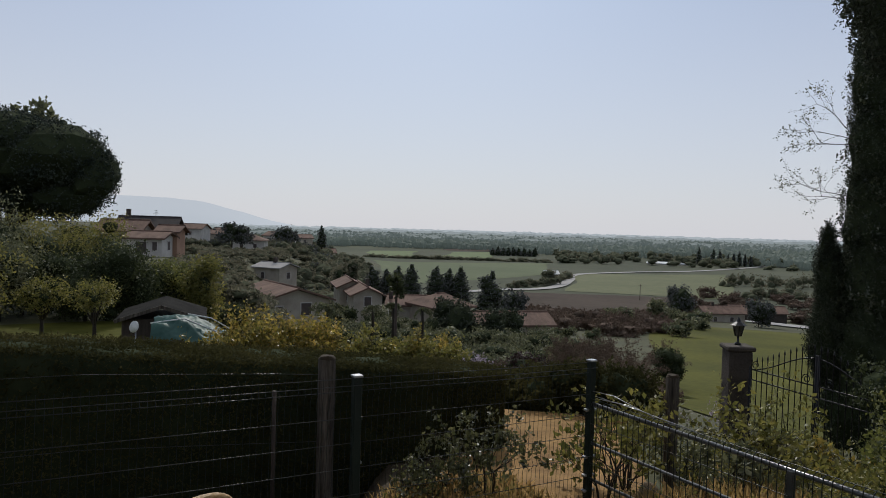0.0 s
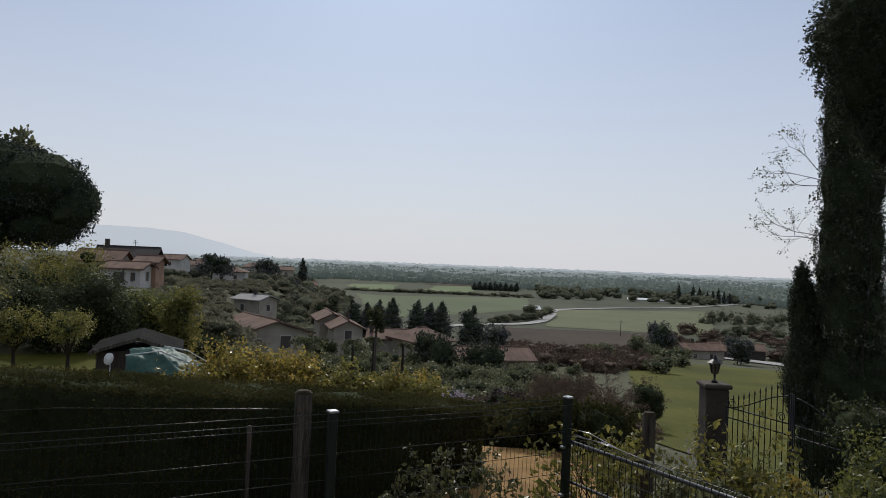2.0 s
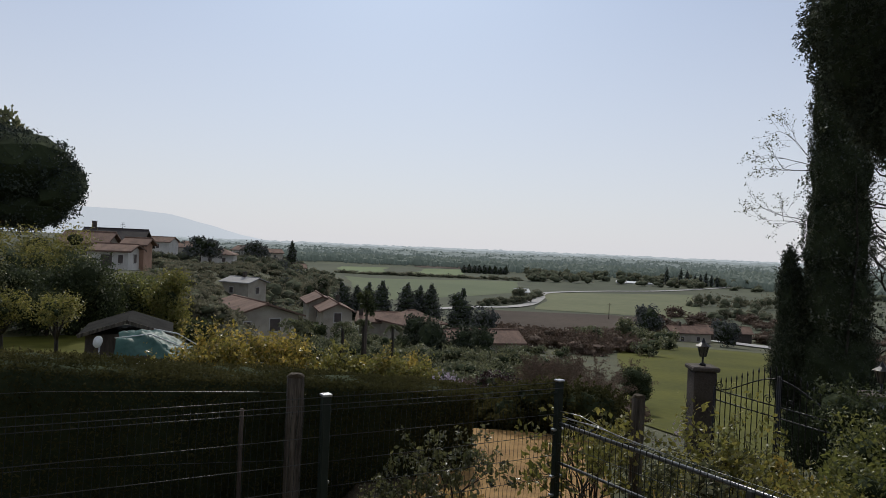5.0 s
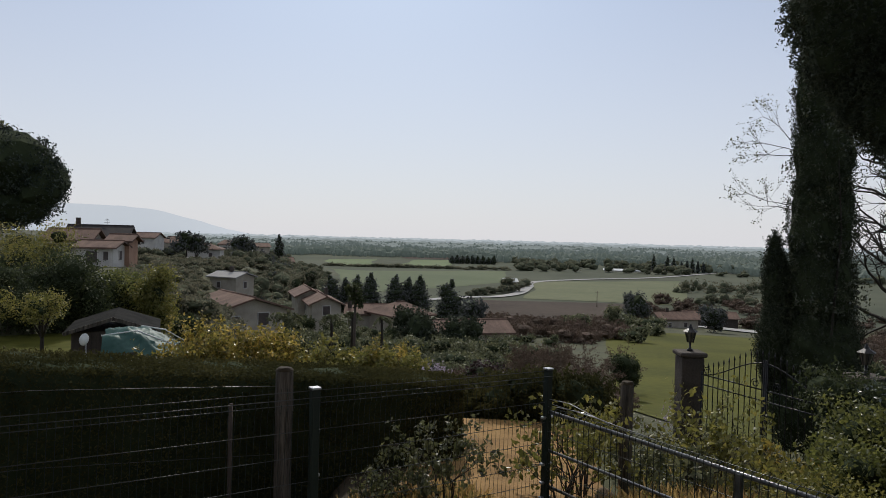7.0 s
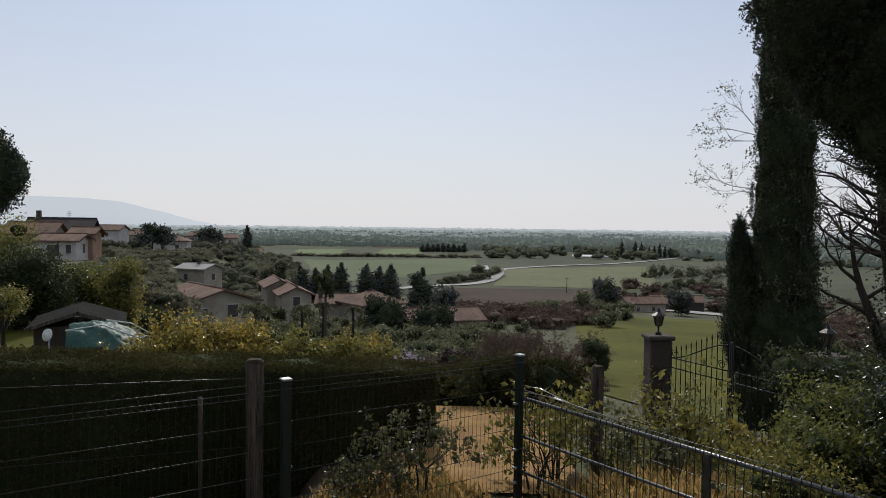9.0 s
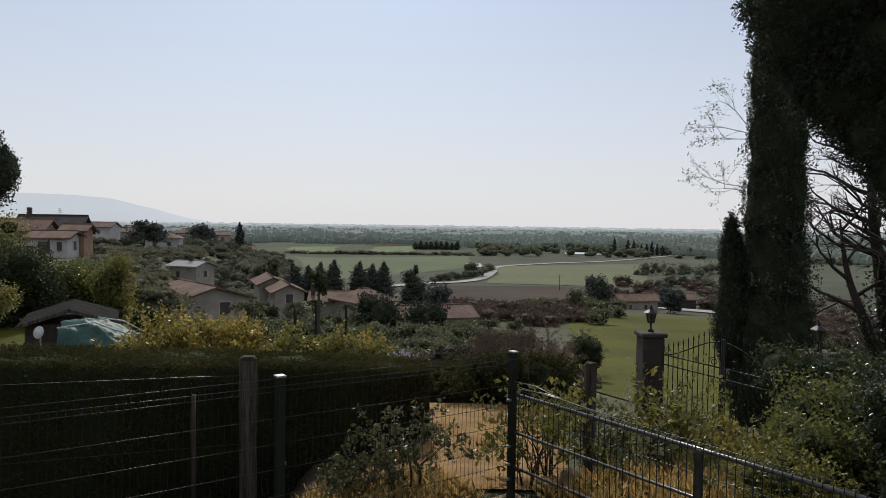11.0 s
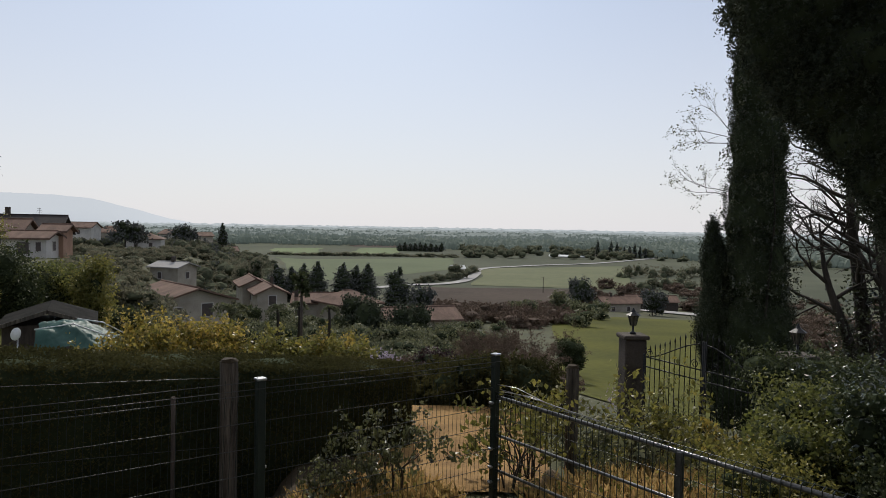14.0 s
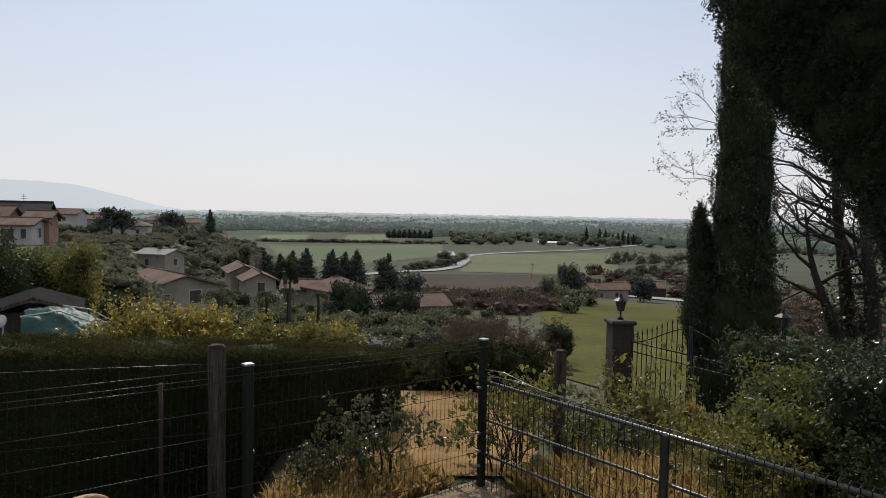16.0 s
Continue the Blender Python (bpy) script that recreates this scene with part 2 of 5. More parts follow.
def tubes(name, lines, mat, parent=None, sides=7, label="", smooth=True):
    """One mesh of several tubes; lines: (points, radii)."""
    vs, fs, base = [], [], 0
    for points, radii in lines:
        v, f = tube_arrays(points, radii, sides)
        vs.append(v)
        fs += [tuple(i + base for i in q) for q in f]
        base += len(v)
    return mesh_ob(name, np.concatenate(vs), fs, mat, parent, label, smooth)


def leaf_mesh(name, centres, size, mat, parent=None, label="", long=1.5, up=0.0, droop=None):
    """Small folded leaves at centres, each an island of its own."""
    c = np.asarray(centres, float)
    n = len(c)
    s = size * rng.uniform(0.6, 1.35, n)[:, None]
    d = rng.normal(size=(n, 3))
    d[:, 2] += up
    d /= np.linalg.norm(d, axis=1)[:, None]
    e = np.cross(d, rng.normal(size=(n, 3)))
    e /= np.linalg.norm(e, axis=1)[:, None]
    k = np.cross(d, e)
    tip, tail = c + d * s * long * 0.5, c - d * s * long * 0.5
    l, r = c + e * s * 0.42 + k * s * 0.14, c - e * s * 0.42 + k * s * 0.14
    v = np.stack([tail, l, tip, r], 1).reshape(-1, 3)
    idx = np.arange(n)[:, None] * 4
    tri = np.concatenate([idx + [0, 1, 2], idx + [0, 2, 3]], 1).reshape(-1)
    me = bpy.data.meshes.new(name)
    me.vertices.add(4 * n)
    me.vertices.foreach_set("co", v.reshape(-1))
    me.loops.add(6 * n)
    me.loops.foreach_set("vertex_index", tri)
    me.polygons.add(2 * n)
    me.polygons.foreach_set("loop_start", np.arange(0, 6 * n, 3))
    me.polygons.foreach_set("loop_total", np.full(2 * n, 3))
    me.materials.append(mat)
    me.update()
    me.validate()
    ob = new(name, me)
    if parent:
        ob.parent = parent
    if label:
        ob["label"] = label
    return ob


def in_blobs(blobs, n, shell=0.55, clump=0.0, rough=0.18):
    """n points in the outer shell of ellipsoids (x, y, z, rx, ry, rz), gathered in sprays."""
    b = np.asarray(blobs, float)
    area = (b[:, 3] * b[:, 4] * b[:, 5]) ** (2 / 3)
    m = max(1, n // 9) if clump else n
    pick = rng.choice(len(b), m, p=area / area.sum())
    d = rng.normal(size=(m, 3))
    d /= np.linalg.norm(d, axis=1)[:, None]
    bumps = 1 + rough * np.sin(d[:, 0] * 7 + pick) * np.sin(d[:, 1] * 6 + 2 * pick) + rough * 0.6 * np.sin(d[:, 2] * 11 + pick)
    rad = rng.uniform(shell, 1.0, m) ** 0.6 * bumps
    p = b[pick, :3] + d * b[pick, 3:] * rad[:, None]
    if clump:
        p = np.repeat(p, 9, 0) + rng.normal(size=(m * 9, 3)) * clump
    return p


BALLS = {}


def ball(sub):
    """Corners and faces of a unit ball, kept for reuse."""
    if sub not in BALLS:
        bm = bmesh.new()
        bmesh.ops.create_icosphere(bm, subdivisions=sub, radius=1.0)
        BALLS[sub] = (np.array([v.co[:] for v in bm.verts]), np.array([[v.index for v in f.verts] for f in bm.faces]))
        bm.free()
    return BALLS[sub]


def core_mesh(name, blobs, mat, parent=None, factor=0.8, sub=3, lumpy=0.22):
    """Dense lumpy closed bodies inside a crown; darker mats put its shade into colour."""
    base, tri = ball(sub)
    b = np.asarray(blobs, float)
    q = base[None] * 4.6 + b[:, None, :3]
    lump = np.sin(q[..., 0] * 1.3 + q[..., 1]) * np.sin(q[..., 1] * 1.1 + q[..., 2] * 0.7) + 0.6 * np.sin(q[..., 2] * 2.1 + q[..., 0] * 1.7)
    k = factor * (1 + lumpy * 0.6 * lump)
    v = b[:, None, :3] + base[None] * b[:, None, 3:] * k[..., None]
    f = tri[None] + (np.arange(len(b)) * len(base))[:, None, None]
    return mesh_ob(name, v.reshape(-1, 3), f.reshape(-1, 3).tolist(), mat, parent)


def limbs(start, aim, length, radius, depth, spread=0.55, lines=None, wild=0.18, kids=3, tips=None, shrink=0.72):
    """Forking boughs from start towards aim, as tube lines."""
    lines = [] if lines is None else lines
    p, d = Vector(start), Vector(aim).normalized()
    pts = [p.copy()]
    for _ in range(4):
        d = (d + Vector(rng.normal(size=3) * wild)).normalized()
        p = p + d * length / 4
        pts.append(p.copy())
    lines.append(([tuple(q) for q in pts], np.linspace(radius, radius * 0.62, 5)))
    if tips is not None and depth <= 1:
        tips += [tuple(q) for q in pts[2:]]
    if depth > 0:
        for k in range(kids):
            side = Vector(rng.normal(size=3))
            nd = (d + side * spread).normalized()
            limbs(pts[-1] if k < 2 else pts[2], nd, length * shrink * rng.uniform(0.8, 1.15), radius * (0.45 if k else 0.6), depth - 1, spread, lines, wild, kids, tips, shrink)
    return lines


# ---- the lie of the land ----
def smooth(a, b, x):
    t = min(1.0, max(0.0, (x - a) / (b - a)))
    return t * t * (3 - 2 * t)


R_SLOPE = [(0, 0.2), (7.4, 0.2), (9, -0.15), (11, -0.30), (13, -0.45), (15.5, -1.45), (22, -2.7), (40, -6.0), (70, -9.3), (105, -12.2), (150, -16), (200, -21.5), (250, -25), (9000, -25)]
L_SLOPE = [(0, 0.2), (7.4, 0.2), (9, -0.1), (14, -0.5), (25, -1.0), (60, -1.6), (110, -2.4), (150, -5.2), (220, -6.6), (320, -8), (430, -10), (600, -25), (9000, -25)]


def ground_z(x, y):
    r, az = math.hypot(x, y), math.degrees(math.atan2(x, y))
    zr = float(np.interp(r, *zip(*R_SLOPE)))
    zl = float(np.interp(r, *zip(*L_SLOPE)))
    f = smooth(120, 210, r)
    k = smooth(-13 + 7 * f, -25 + 8 * f, az) if az > -140 else 1.0
    dip = 0.85 * smooth(-7, -12, az) * smooth(6.0, 7.4, r) * (1 - smooth(9.5, 12.5, r)) if -95 < az else 0.0
    return zr + (zl - zr) * k - dip + 0.02 * noise.noise((x * 0.4, y * 0.4, 0)) * min(1, r / 8)


def spot(az, r, dz=0.0):
    x, y = r * math.sin(radians(az)), r * math.cos(radians(az))
    return (x, y, ground_z(x, y) + dz)


def ground_sheet():
    radii = np.concatenate([[0.0], np.geomspace(1.5, 4900, 150)])
    turns = 300
    verts = [(0, 0, 0.2)]
    for r in radii[1:]:
        for k in range(turns):
            a = 2 * math.pi * k / turns
            x, y = r * math.sin(a), r * math.cos(a)
            verts.append((x, y, ground_z(x, y)))
    faces = [(0, 1 + (k + 1) % turns, 1 + k) for k in range(turns)]
    for i in range(len(radii) - 2):
        o = 1 + i * turns
        faces += [(o + k, o + (k + 1) % turns, o + turns + (k + 1) % turns, o + turns + k) for k in range(turns)]
    ob = mesh_ob("ground", verts, faces, M["soil"], smooth=True)
    return tagged(ob, "rough grassy ground sloping down to a wide plain", "ground", kind="structure")


ground_sheet()


def patch(name, corners, mat, label, lift=0.25, steps=24, category="field"):
    """A field that follows the ground; corners (azimuth, distance): near left, near right, far right, far left."""
    c = [Vector((r * math.sin(radians(a)), r * math.cos(radians(a)), 0)) for a, r in corners]
    verts, faces = [], []
    for j in range(steps + 1):
        for i in range(steps + 1):
            u, v = i / steps, j / steps
            p = c[0].lerp(c[1], u).lerp(c[3].lerp(c[2], u), v)
            w = 0.012 * p.length
            p += Vector((noise.noise(p * 0.02), noise.noise(p * 0.02 + Vector((9, 0, 0))), 0)) * w
            verts.append((p.x, p.y, ground_z(p.x, p.y) + lift))
    faces = [(j * (steps + 1) + i, j * (steps + 1) + i + 1, (j + 1) * (steps + 1) + i + 1, (j + 1) * (steps + 1) + i) for j in range(steps) for i in range(steps)]
    return tagged(mesh_ob(name, verts, faces, mat, smooth=True), label, category, kind="structure")


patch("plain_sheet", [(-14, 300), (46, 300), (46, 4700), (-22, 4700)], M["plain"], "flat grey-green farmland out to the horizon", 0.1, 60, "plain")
patch("field_green", [(-7.5, 318), (5.5, 428), (5.2, 570), (-9, 520)], M["field"], "broad green field of young wheat on the plain")
patch("field_bright", [(-9.5, 600), (-5.8, 600), (-5.6, 760), (-9.5, 740)], M["bright"], "bright green crop field on the plain")
patch("field_bright_far", [(-4.2, 590), (0.6, 640), (0.7, 790), (-2.0, 760)], M["bright"], "bright green strip of crop on the plain")
patch("field_right", [(7.2, 320), (20.0, 318), (19.0, 520), (7.4, 440)], M["meadow"], "pale green meadow beyond the ploughed field")
patch("field_ploughed", [(2.5, 215), (14.0, 240), (15.0, 312), (3.0, 305)], M["plough"], "brown ploughed field")
patch("field_far", [(-3, 800), (6, 820), (6, 1200), (-4, 1200)], M["plough"], "greyish fallow field far out on the plain", 0.4)
patch("lawn_slope", [(14.0, 34), (34.0, 13.5), (27.0, 175), (13.5, 150)], M["lawn"], "sunlit green meadow on the slope below the gate", 0.05, 40, "meadow")
patch("lawn_village", [(3.5, 48), (9.5, 46), (9.5, 68), (3.5, 70)], M["lawn"], "small sunlit lawn among the village gardens", 0.05, 16, "lawn")
patch("lawn_garden", [(-42, 14), (-27, 16), (-26, 30), (-44, 30)], M["lawn"], "sunlit garden lawn", 0.04, 30, "lawn")


def ribbon(name, points, width, mat, label, lift=0.5):
    p = [Vector(spot(a, r, lift)) for a, r in points]
    fine = []
    for i in range(len(p) - 1):
        p0, p1, p2, p3 = p[max(i - 1, 0)], p[i], p[i + 1], p[min(i + 2, len(p) - 1)]
        for k in range(10):
            t = k / 10
            fine.append(0.5 * (2 * p1 + (p2 - p0) * t + (2 * p0 - 5 * p1 + 4 * p2 - p3) * t * t + (3 * p1 - p0 - 3 * p2 + p3) * t ** 3))
    fine.append(p[-1])
    verts, faces = [], []
    for i, q in enumerate(fine):
        d = fine[min(i + 1, len(fine) - 1)] - fine[max(i - 1, 0)]
        s = Vector((-d.y, d.x, 0)).normalized() * width / 2
        verts += [q + s, q - s]
    faces = [(2 * i, 2 * i + 1, 2 * i + 3, 2 * i + 2) for i in range(len(fine) - 1)]
    return tagged(mesh_ob(name, verts, faces, mat, smooth=True), label, "road", kind="structure")


ribbon("road", [(-4.5, 285), (-1.0, 298), (1.6, 312), (4.5, 322), (6.3, 345), (7.1, 390), (7.7, 440), (12, 490), (17.6, 557), (24.1, 776), (30, 1100)], 6.0, M["asphalt"], "pale country road winding across the plain")
ribbon("road_village", [(-15.2, 230), (-13.6, 250), (-12.2, 310), (-11.4, 400)], 7, M["asphalt"], "pale village street between the houses", 0.6)
ribbon("road_farm", [(20.5, 232), (22.5, 224), (25.5, 216), (31, 205)], 6, M["asphalt"], "pale farm road", 0.5)


# ---- far distance ----
def mountain():
    prof = [(-75, 0.05), (-60, 0.052), (-45, 0.045), (-36, 0.036), (-31, 0.0312), (-28.5, 0.0292), (-25, 0.0285), (-22.4, 0.0245), (-19.5, 0.012), (-17.2, 0.001), (-15.5, -0.004)]
    verts, faces = [], []
    for k in range(241):
        az = -75 + 59.5 * k / 240
        s = float(np.interp(az, *zip(*prof))) + 0.0006 * noise.noise((az * 0.8, 0, 0)) + 0.0004 * noise.noise((az * 4, 0, 0))
        for r, z in ((4300, 3 + 4300 * -0.012), (4500, 3 + 4500 * s), (4800, -60)):
            verts.append((r * math.sin(radians(az)), r * math.cos(radians(az)), z))
    for k in range(240):
        for j in range(2):
            faces.append((k * 3 + j, k * 3 + j + 1, k * 3 + j + 4, k * 3 + j + 3))
    # the ridge glows in one pale blue that stands in for haze
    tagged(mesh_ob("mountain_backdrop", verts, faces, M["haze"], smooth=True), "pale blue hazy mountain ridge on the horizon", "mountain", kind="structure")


mountain()


def blob_stuff(name, centres, sizes, mat, label, category="woods"):
    """Many small lumpy crowns as one stuff mesh."""
    bm = bmesh.new()
    bmesh.ops.create_icosphere(bm, subdivisions=1, radius=1)
    base = np.array([v.co[:] for v in bm.verts])
    tri = np.array([[v.index for v in f.verts] for f in bm.faces])
    bm.free()
    n, c, s = len(centres), np.asarray(centres), np.asarray(sizes)
    jit = 1 + rng.uniform(-0.3, 0.3, (n, len(base), 1))
    v = c[:, None] + base[None] * s[:, None] * jit
    f = (tri[None] + np.arange(n)[:, None, None] * len(base)).reshape(-1, 3)
    ob = mesh_ob(name, v.reshape(-1, 3), f.tolist(), mat)
    return tagged(ob, label, category, kind="stuff")


def far_woods():
    cs, ss = [], []
    for _ in range(620):
        az, r = rng.uniform(-20, 42), 10 ** rng.uniform(2.78, 3.28)
        if az < 6 and r < 860 or az < 22 and r < 640 + 12 * az:
            continue
        n, run = int(rng.integers(6, 26)), rng.normal() * 0.25
        for k in range(n):
            a2, r2 = az + (k - n / 2) * 5.5 / r * 57.3, r * (1 + run * k * 0.004) + rng.uniform(-8, 8)
            h = rng.uniform(2.5, 6.5)
            x, y = r2 * math.sin(radians(a2)), r2 * math.cos(radians(a2))
            cs.append((x, y, -25 + h * 0.8)), ss.append((h * 0.8, h * 0.8, h))
    # haze by distance: each band of woods glows paler and bluer
    near = [math.hypot(c[0], c[1]) < 1000 for c in cs]
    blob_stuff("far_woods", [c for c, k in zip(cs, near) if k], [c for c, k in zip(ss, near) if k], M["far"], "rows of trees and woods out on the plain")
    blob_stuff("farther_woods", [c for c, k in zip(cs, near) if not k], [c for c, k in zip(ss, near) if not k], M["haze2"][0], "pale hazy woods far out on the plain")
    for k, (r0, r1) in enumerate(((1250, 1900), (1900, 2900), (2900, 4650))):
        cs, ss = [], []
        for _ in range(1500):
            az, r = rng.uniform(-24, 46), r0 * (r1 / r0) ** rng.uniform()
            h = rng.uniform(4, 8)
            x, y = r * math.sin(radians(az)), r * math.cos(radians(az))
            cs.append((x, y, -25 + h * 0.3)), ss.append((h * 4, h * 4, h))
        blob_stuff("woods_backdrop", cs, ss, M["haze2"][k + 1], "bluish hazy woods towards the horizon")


far_woods()


# ---- trees and shrubs ----
def tree(name, at, height, blobs, leaves, size, mat, label, category="tree", trunk=0.12, core=0.75, group="", clump=0.0, yaw=0, lean=(0, 0), fork=True, shell=0.5, rough=0.18, kind="", long=1.5, lumpy=0.22):
    """A tapered trunk with boughs into each mass of the crown, and a crown of leaves; blobs are relative to the foot."""
    t = thing(name, at, yaw, label, category, group, kind)
    top = min(b[2] for b in blobs)
    lines = [([(0, 0, -0.3), (lean[0] * 0.3, lean[1] * 0.3, height * 0.25), (lean[0], lean[1], max(top, height * 0.45))], [trunk, trunk * 0.8, trunk * 0.55])]
    if fork:
        for b in blobs[:9]:
            lines.append(([(lean[0] * 0.5, lean[1] * 0.5, height * 0.3), (b[0] * 0.5 + lean[0] * 0.3, b[1] * 0.5, (b[2] + height * 0.3) * 0.5), b[:3]], [trunk * 0.5, trunk * 0.35, trunk * 0.12]))
    tubes("trunk", lines, M["bark"], t, 6)
    crown = leaf_mesh("crown", in_blobs(blobs, leaves, shell, clump, rough), size, mat, t, long=long)
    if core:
        core_mesh("crown_shade_core", blobs, M["core"], t, core, 2 if lumpy > 0.2 or len(blobs) > 40 else 3, lumpy)
    return t


def puff(w, h, n=6, base=0.25, seed=0):
    """Overlapping ellipsoids that make an uneven rounded crown."""
    g = np.random.default_rng(seed)
    out = [(0, 0, base * h + (1 - base) * h * 0.5, w * 0.42, w * 0.42, (1 - base) * h * 0.46)]
    for _ in range(n):
        a, q = g.uniform(0, 6.28), g.uniform(0.16, 0.36)
        s = g.uniform(0.16, 0.27)
        out.append((w * q * math.cos(a), w * q * math.sin(a), h * g.uniform(base + 0.08, 0.86), w * s, w * s, h * s * 0.8))
    return out


def sprays(blobs, count, steps, length, aim=(0, 0, 0), jitter=0.012, sink=0.9):
    """Points along short shoots that stand out of a crown's surface; aim bends them up or down."""
    c = np.asarray(blobs, float)
    area = (c[:, 3] * c[:, 4] * c[:, 5]) ** (2 / 3)
    pick = rng.choice(len(c), count, p=area / area.sum())
    d = rng.normal(size=(count, 3))
    d /= np.linalg.norm(d, axis=1)[:, None]
    start = c[pick, :3] + d * c[pick, 3:] * rng.uniform(sink, 1.02, (count, 1))
    way = d + rng.normal(size=(count, 3)) * 0.35 + np.asarray(aim)
    way /= np.linalg.norm(way, axis=1)[:, None]
    reach = length * rng.uniform(0.35, 1.5, (count, 1)) * (1 + 0.8 * np.sin(start[:, :1] * 5 + start[:, 2:] * 3) * np.sin(start[:, 1:2] * 4))
    t = np.linspace(0, 1, steps)
    p = start[:, None] + way[:, None] * reach[:, None] * t[None, :, None]
    p[..., 2] += (np.asarray(aim)[2] * 0.4 * reach)[:, :] * t[None] ** 2
    return p.reshape(-1, 3) + rng.normal(size=(count * steps, 3)) * jitter


def spray_tree(name, at, blobs, points, size, long, mat, label, category, trunk, height, core, lumpy):
    t = thing(name, at, 0, label, category)
    tubes("trunk", [([(0, 0, -0.3), (0.05, 0, height * 0.5), (0, 0, height * 0.92)], [trunk, trunk * 0.7, trunk * 0.2])], M["bark"], t, 8)
    leaf_mesh("crown", points, size, mat, t, long=long)
    core_mesh("crown_shade_core", blobs, M["core"], t, core, 4, lumpy)
    return t


def cone_tree(at, h, w, mat, label, leaves=1500, size=0.35, name="conifer", group=""):
    blobs = [(rng.normal() * w * 0.04, rng.normal() * w * 0.04, h * z, w * 0.5 * k, w * 0.5 * k, h * 0.13) for z, k in ((0.14, 0.9), (0.28, 1.0), (0.42, 0.94), (0.56, 0.82), (0.7, 0.66), (0.83, 0.44), (0.94, 0.2))]
    return tree(name, at, h, blobs, leaves, size, mat, label, "tree", 0.03 * h, 0.78, group, fork=False, rough=0.3)


# ---- houses ----
def house(name, at, yaw, w, d, h, roof_h, wall, roof, label, windows=(), over=0.6, chimneys=(), hip=0.0, group="houses", side_windows=()):
    """w along the ridge (x), d across. Windows: (x, z, width, height) on the face towards -y; side_windows on the +x face."""
    t = thing(name, at, yaw, label, "house", group)
    bm = bmesh.new()
    v = [bm.verts.new(p) for p in ((-w / 2, -d / 2, -2), (w / 2, -d / 2, -2), (w / 2, d / 2, -2), (-w / 2, d / 2, -2), (-w / 2, -d / 2, h), (w / 2, -d / 2, h), (w / 2, d / 2, h), (-w / 2, d / 2, h), (-w / 2 + hip, 0, h + roof_h), (w / 2 - hip, 0, h + roof_h))]
    for f in ((0, 1, 5, 4), (2, 3, 7, 6), (1, 2, 6, 9, 5) if not hip else (1, 2, 6, 5), (3, 0, 4, 8, 7) if not hip else (3, 0, 4, 7)):
        bm.faces.new([v[i] for i in f])
    part("wall", bm, wall, t)
    k = roof_h / (d / 2)
    e, th = over, 0.22
    bm = bmesh.new()
    lo, hi = h - e * k + 0.06, h + roof_h + 0.06
    hx = max(hip - 0.0, -e) if hip else -e
    pts = [(-w / 2 - e, -d / 2 - e, lo), (w / 2 + e, -d / 2 - e, lo), (w / 2 + e, d / 2 + e, lo), (-w / 2 - e, d / 2 + e, lo), (-w / 2 + hx, 0, hi), (w / 2 - hx, 0, hi)]
    top = [bm.verts.new((x, y, z + th)) for x, y, z in pts]
    low = [bm.verts.new(p) for p in pts]
    for f in ((0, 1, 5, 4), (2, 3, 4, 5), (1, 2, 5), (3, 0, 4)):
        if len(f) == 3 and not hip:
            continue
        bm.faces.new([top[i] for i in f])
        bm.faces.new([low[i] for i in reversed(f)])
    ring = (0, 1, 2, 3) if hip else (0, 1, 5, 2, 3, 4)
    for a, b in zip(ring, ring[1:] + ring[:1]):
        bm.faces.new((low[a], low[b], top[b], top[a]))
    roof_ob = part("roof", bm, roof, t)
    tubes("ridge_tiles", [([(-w / 2 + hx, 0, hi + th), (w / 2 - hx, 0, hi + th)], 0.13)], roof, roof_ob, 6)
    for x, y, s in chimneys:
        c = part("chimney", box((s, s, 1.3), (x, y, h + roof_h * (1 - abs(y) / (d / 2)) + 0.7), 0.03), M["pillar"], roof_ob)
    for (x, z, ww, hh) in windows:
        f = part("window", box((ww + 0.2, 0.12, hh + 0.2), (x, -d / 2 - 0.04, z), 0.02), M["white"], t)
        part("pane", box((ww, 0.06, hh), (x, -d / 2 - 0.09, z), 0.01), M["shutter"], f)
    for (y, z, ww, hh) in side_windows:
        f = part("window", box((0.12, ww + 0.2, hh + 0.2), (w / 2 + 0.04, y, z), 0.02), M["white"], t)
        part("pane", box((0.06, ww, hh), (w / 2 + 0.09, y, z), 0.01), M["shutter"], f)
    return t


def at_slope(az, r, slope):
    """A place at a given slope seen from the first eye."""
    return (r * math.sin(radians(az)), r * math.cos(radians(az)), EYE + slope * r)


# the large house on the hillside: dark gable, lower wings
house("house", at_slope(-26.3, 118, -0.045), 12, 8.2, 8.5, 2.9, 2.4, M["cream"], M["slate"], "large cream house with a dark brown gable roof", [(-3, 1.2, 1, 1.6)], chimneys=[(-3.2, 0, 0.6)])
house("house", at_slope(-28.0, 109, -0.043), 10, 5.6, 6, 2.8, 1.3, M["cream"], M["tiles"], "cream house wing with a low clay tile roof", [(-1.8, 1.7, 0.8, 1.2), (0.2, 1.7, 0.8, 1.2), (1.8, 1.7, 0.8, 1.2)])
house("house", at_slope(-26.2, 104, -0.044), 6, 4.6, 5, 1.8, 0.7, M["white"], M["tiles"], "low white outbuilding with a clay tile roof", [(1.4, 0.8, 0.6, 1.1), (-0.4, 0.6, 1.4, 1.5)], side_windows=[(0, 0.8, 0.9, 1.2)])
house("house", at_slope(-24.75, 107, -0.043), 8, 2.6, 4, 2.7, 0.7, M["orange"], M["tiles"], "narrow terracotta house with a clay tile roof", [])
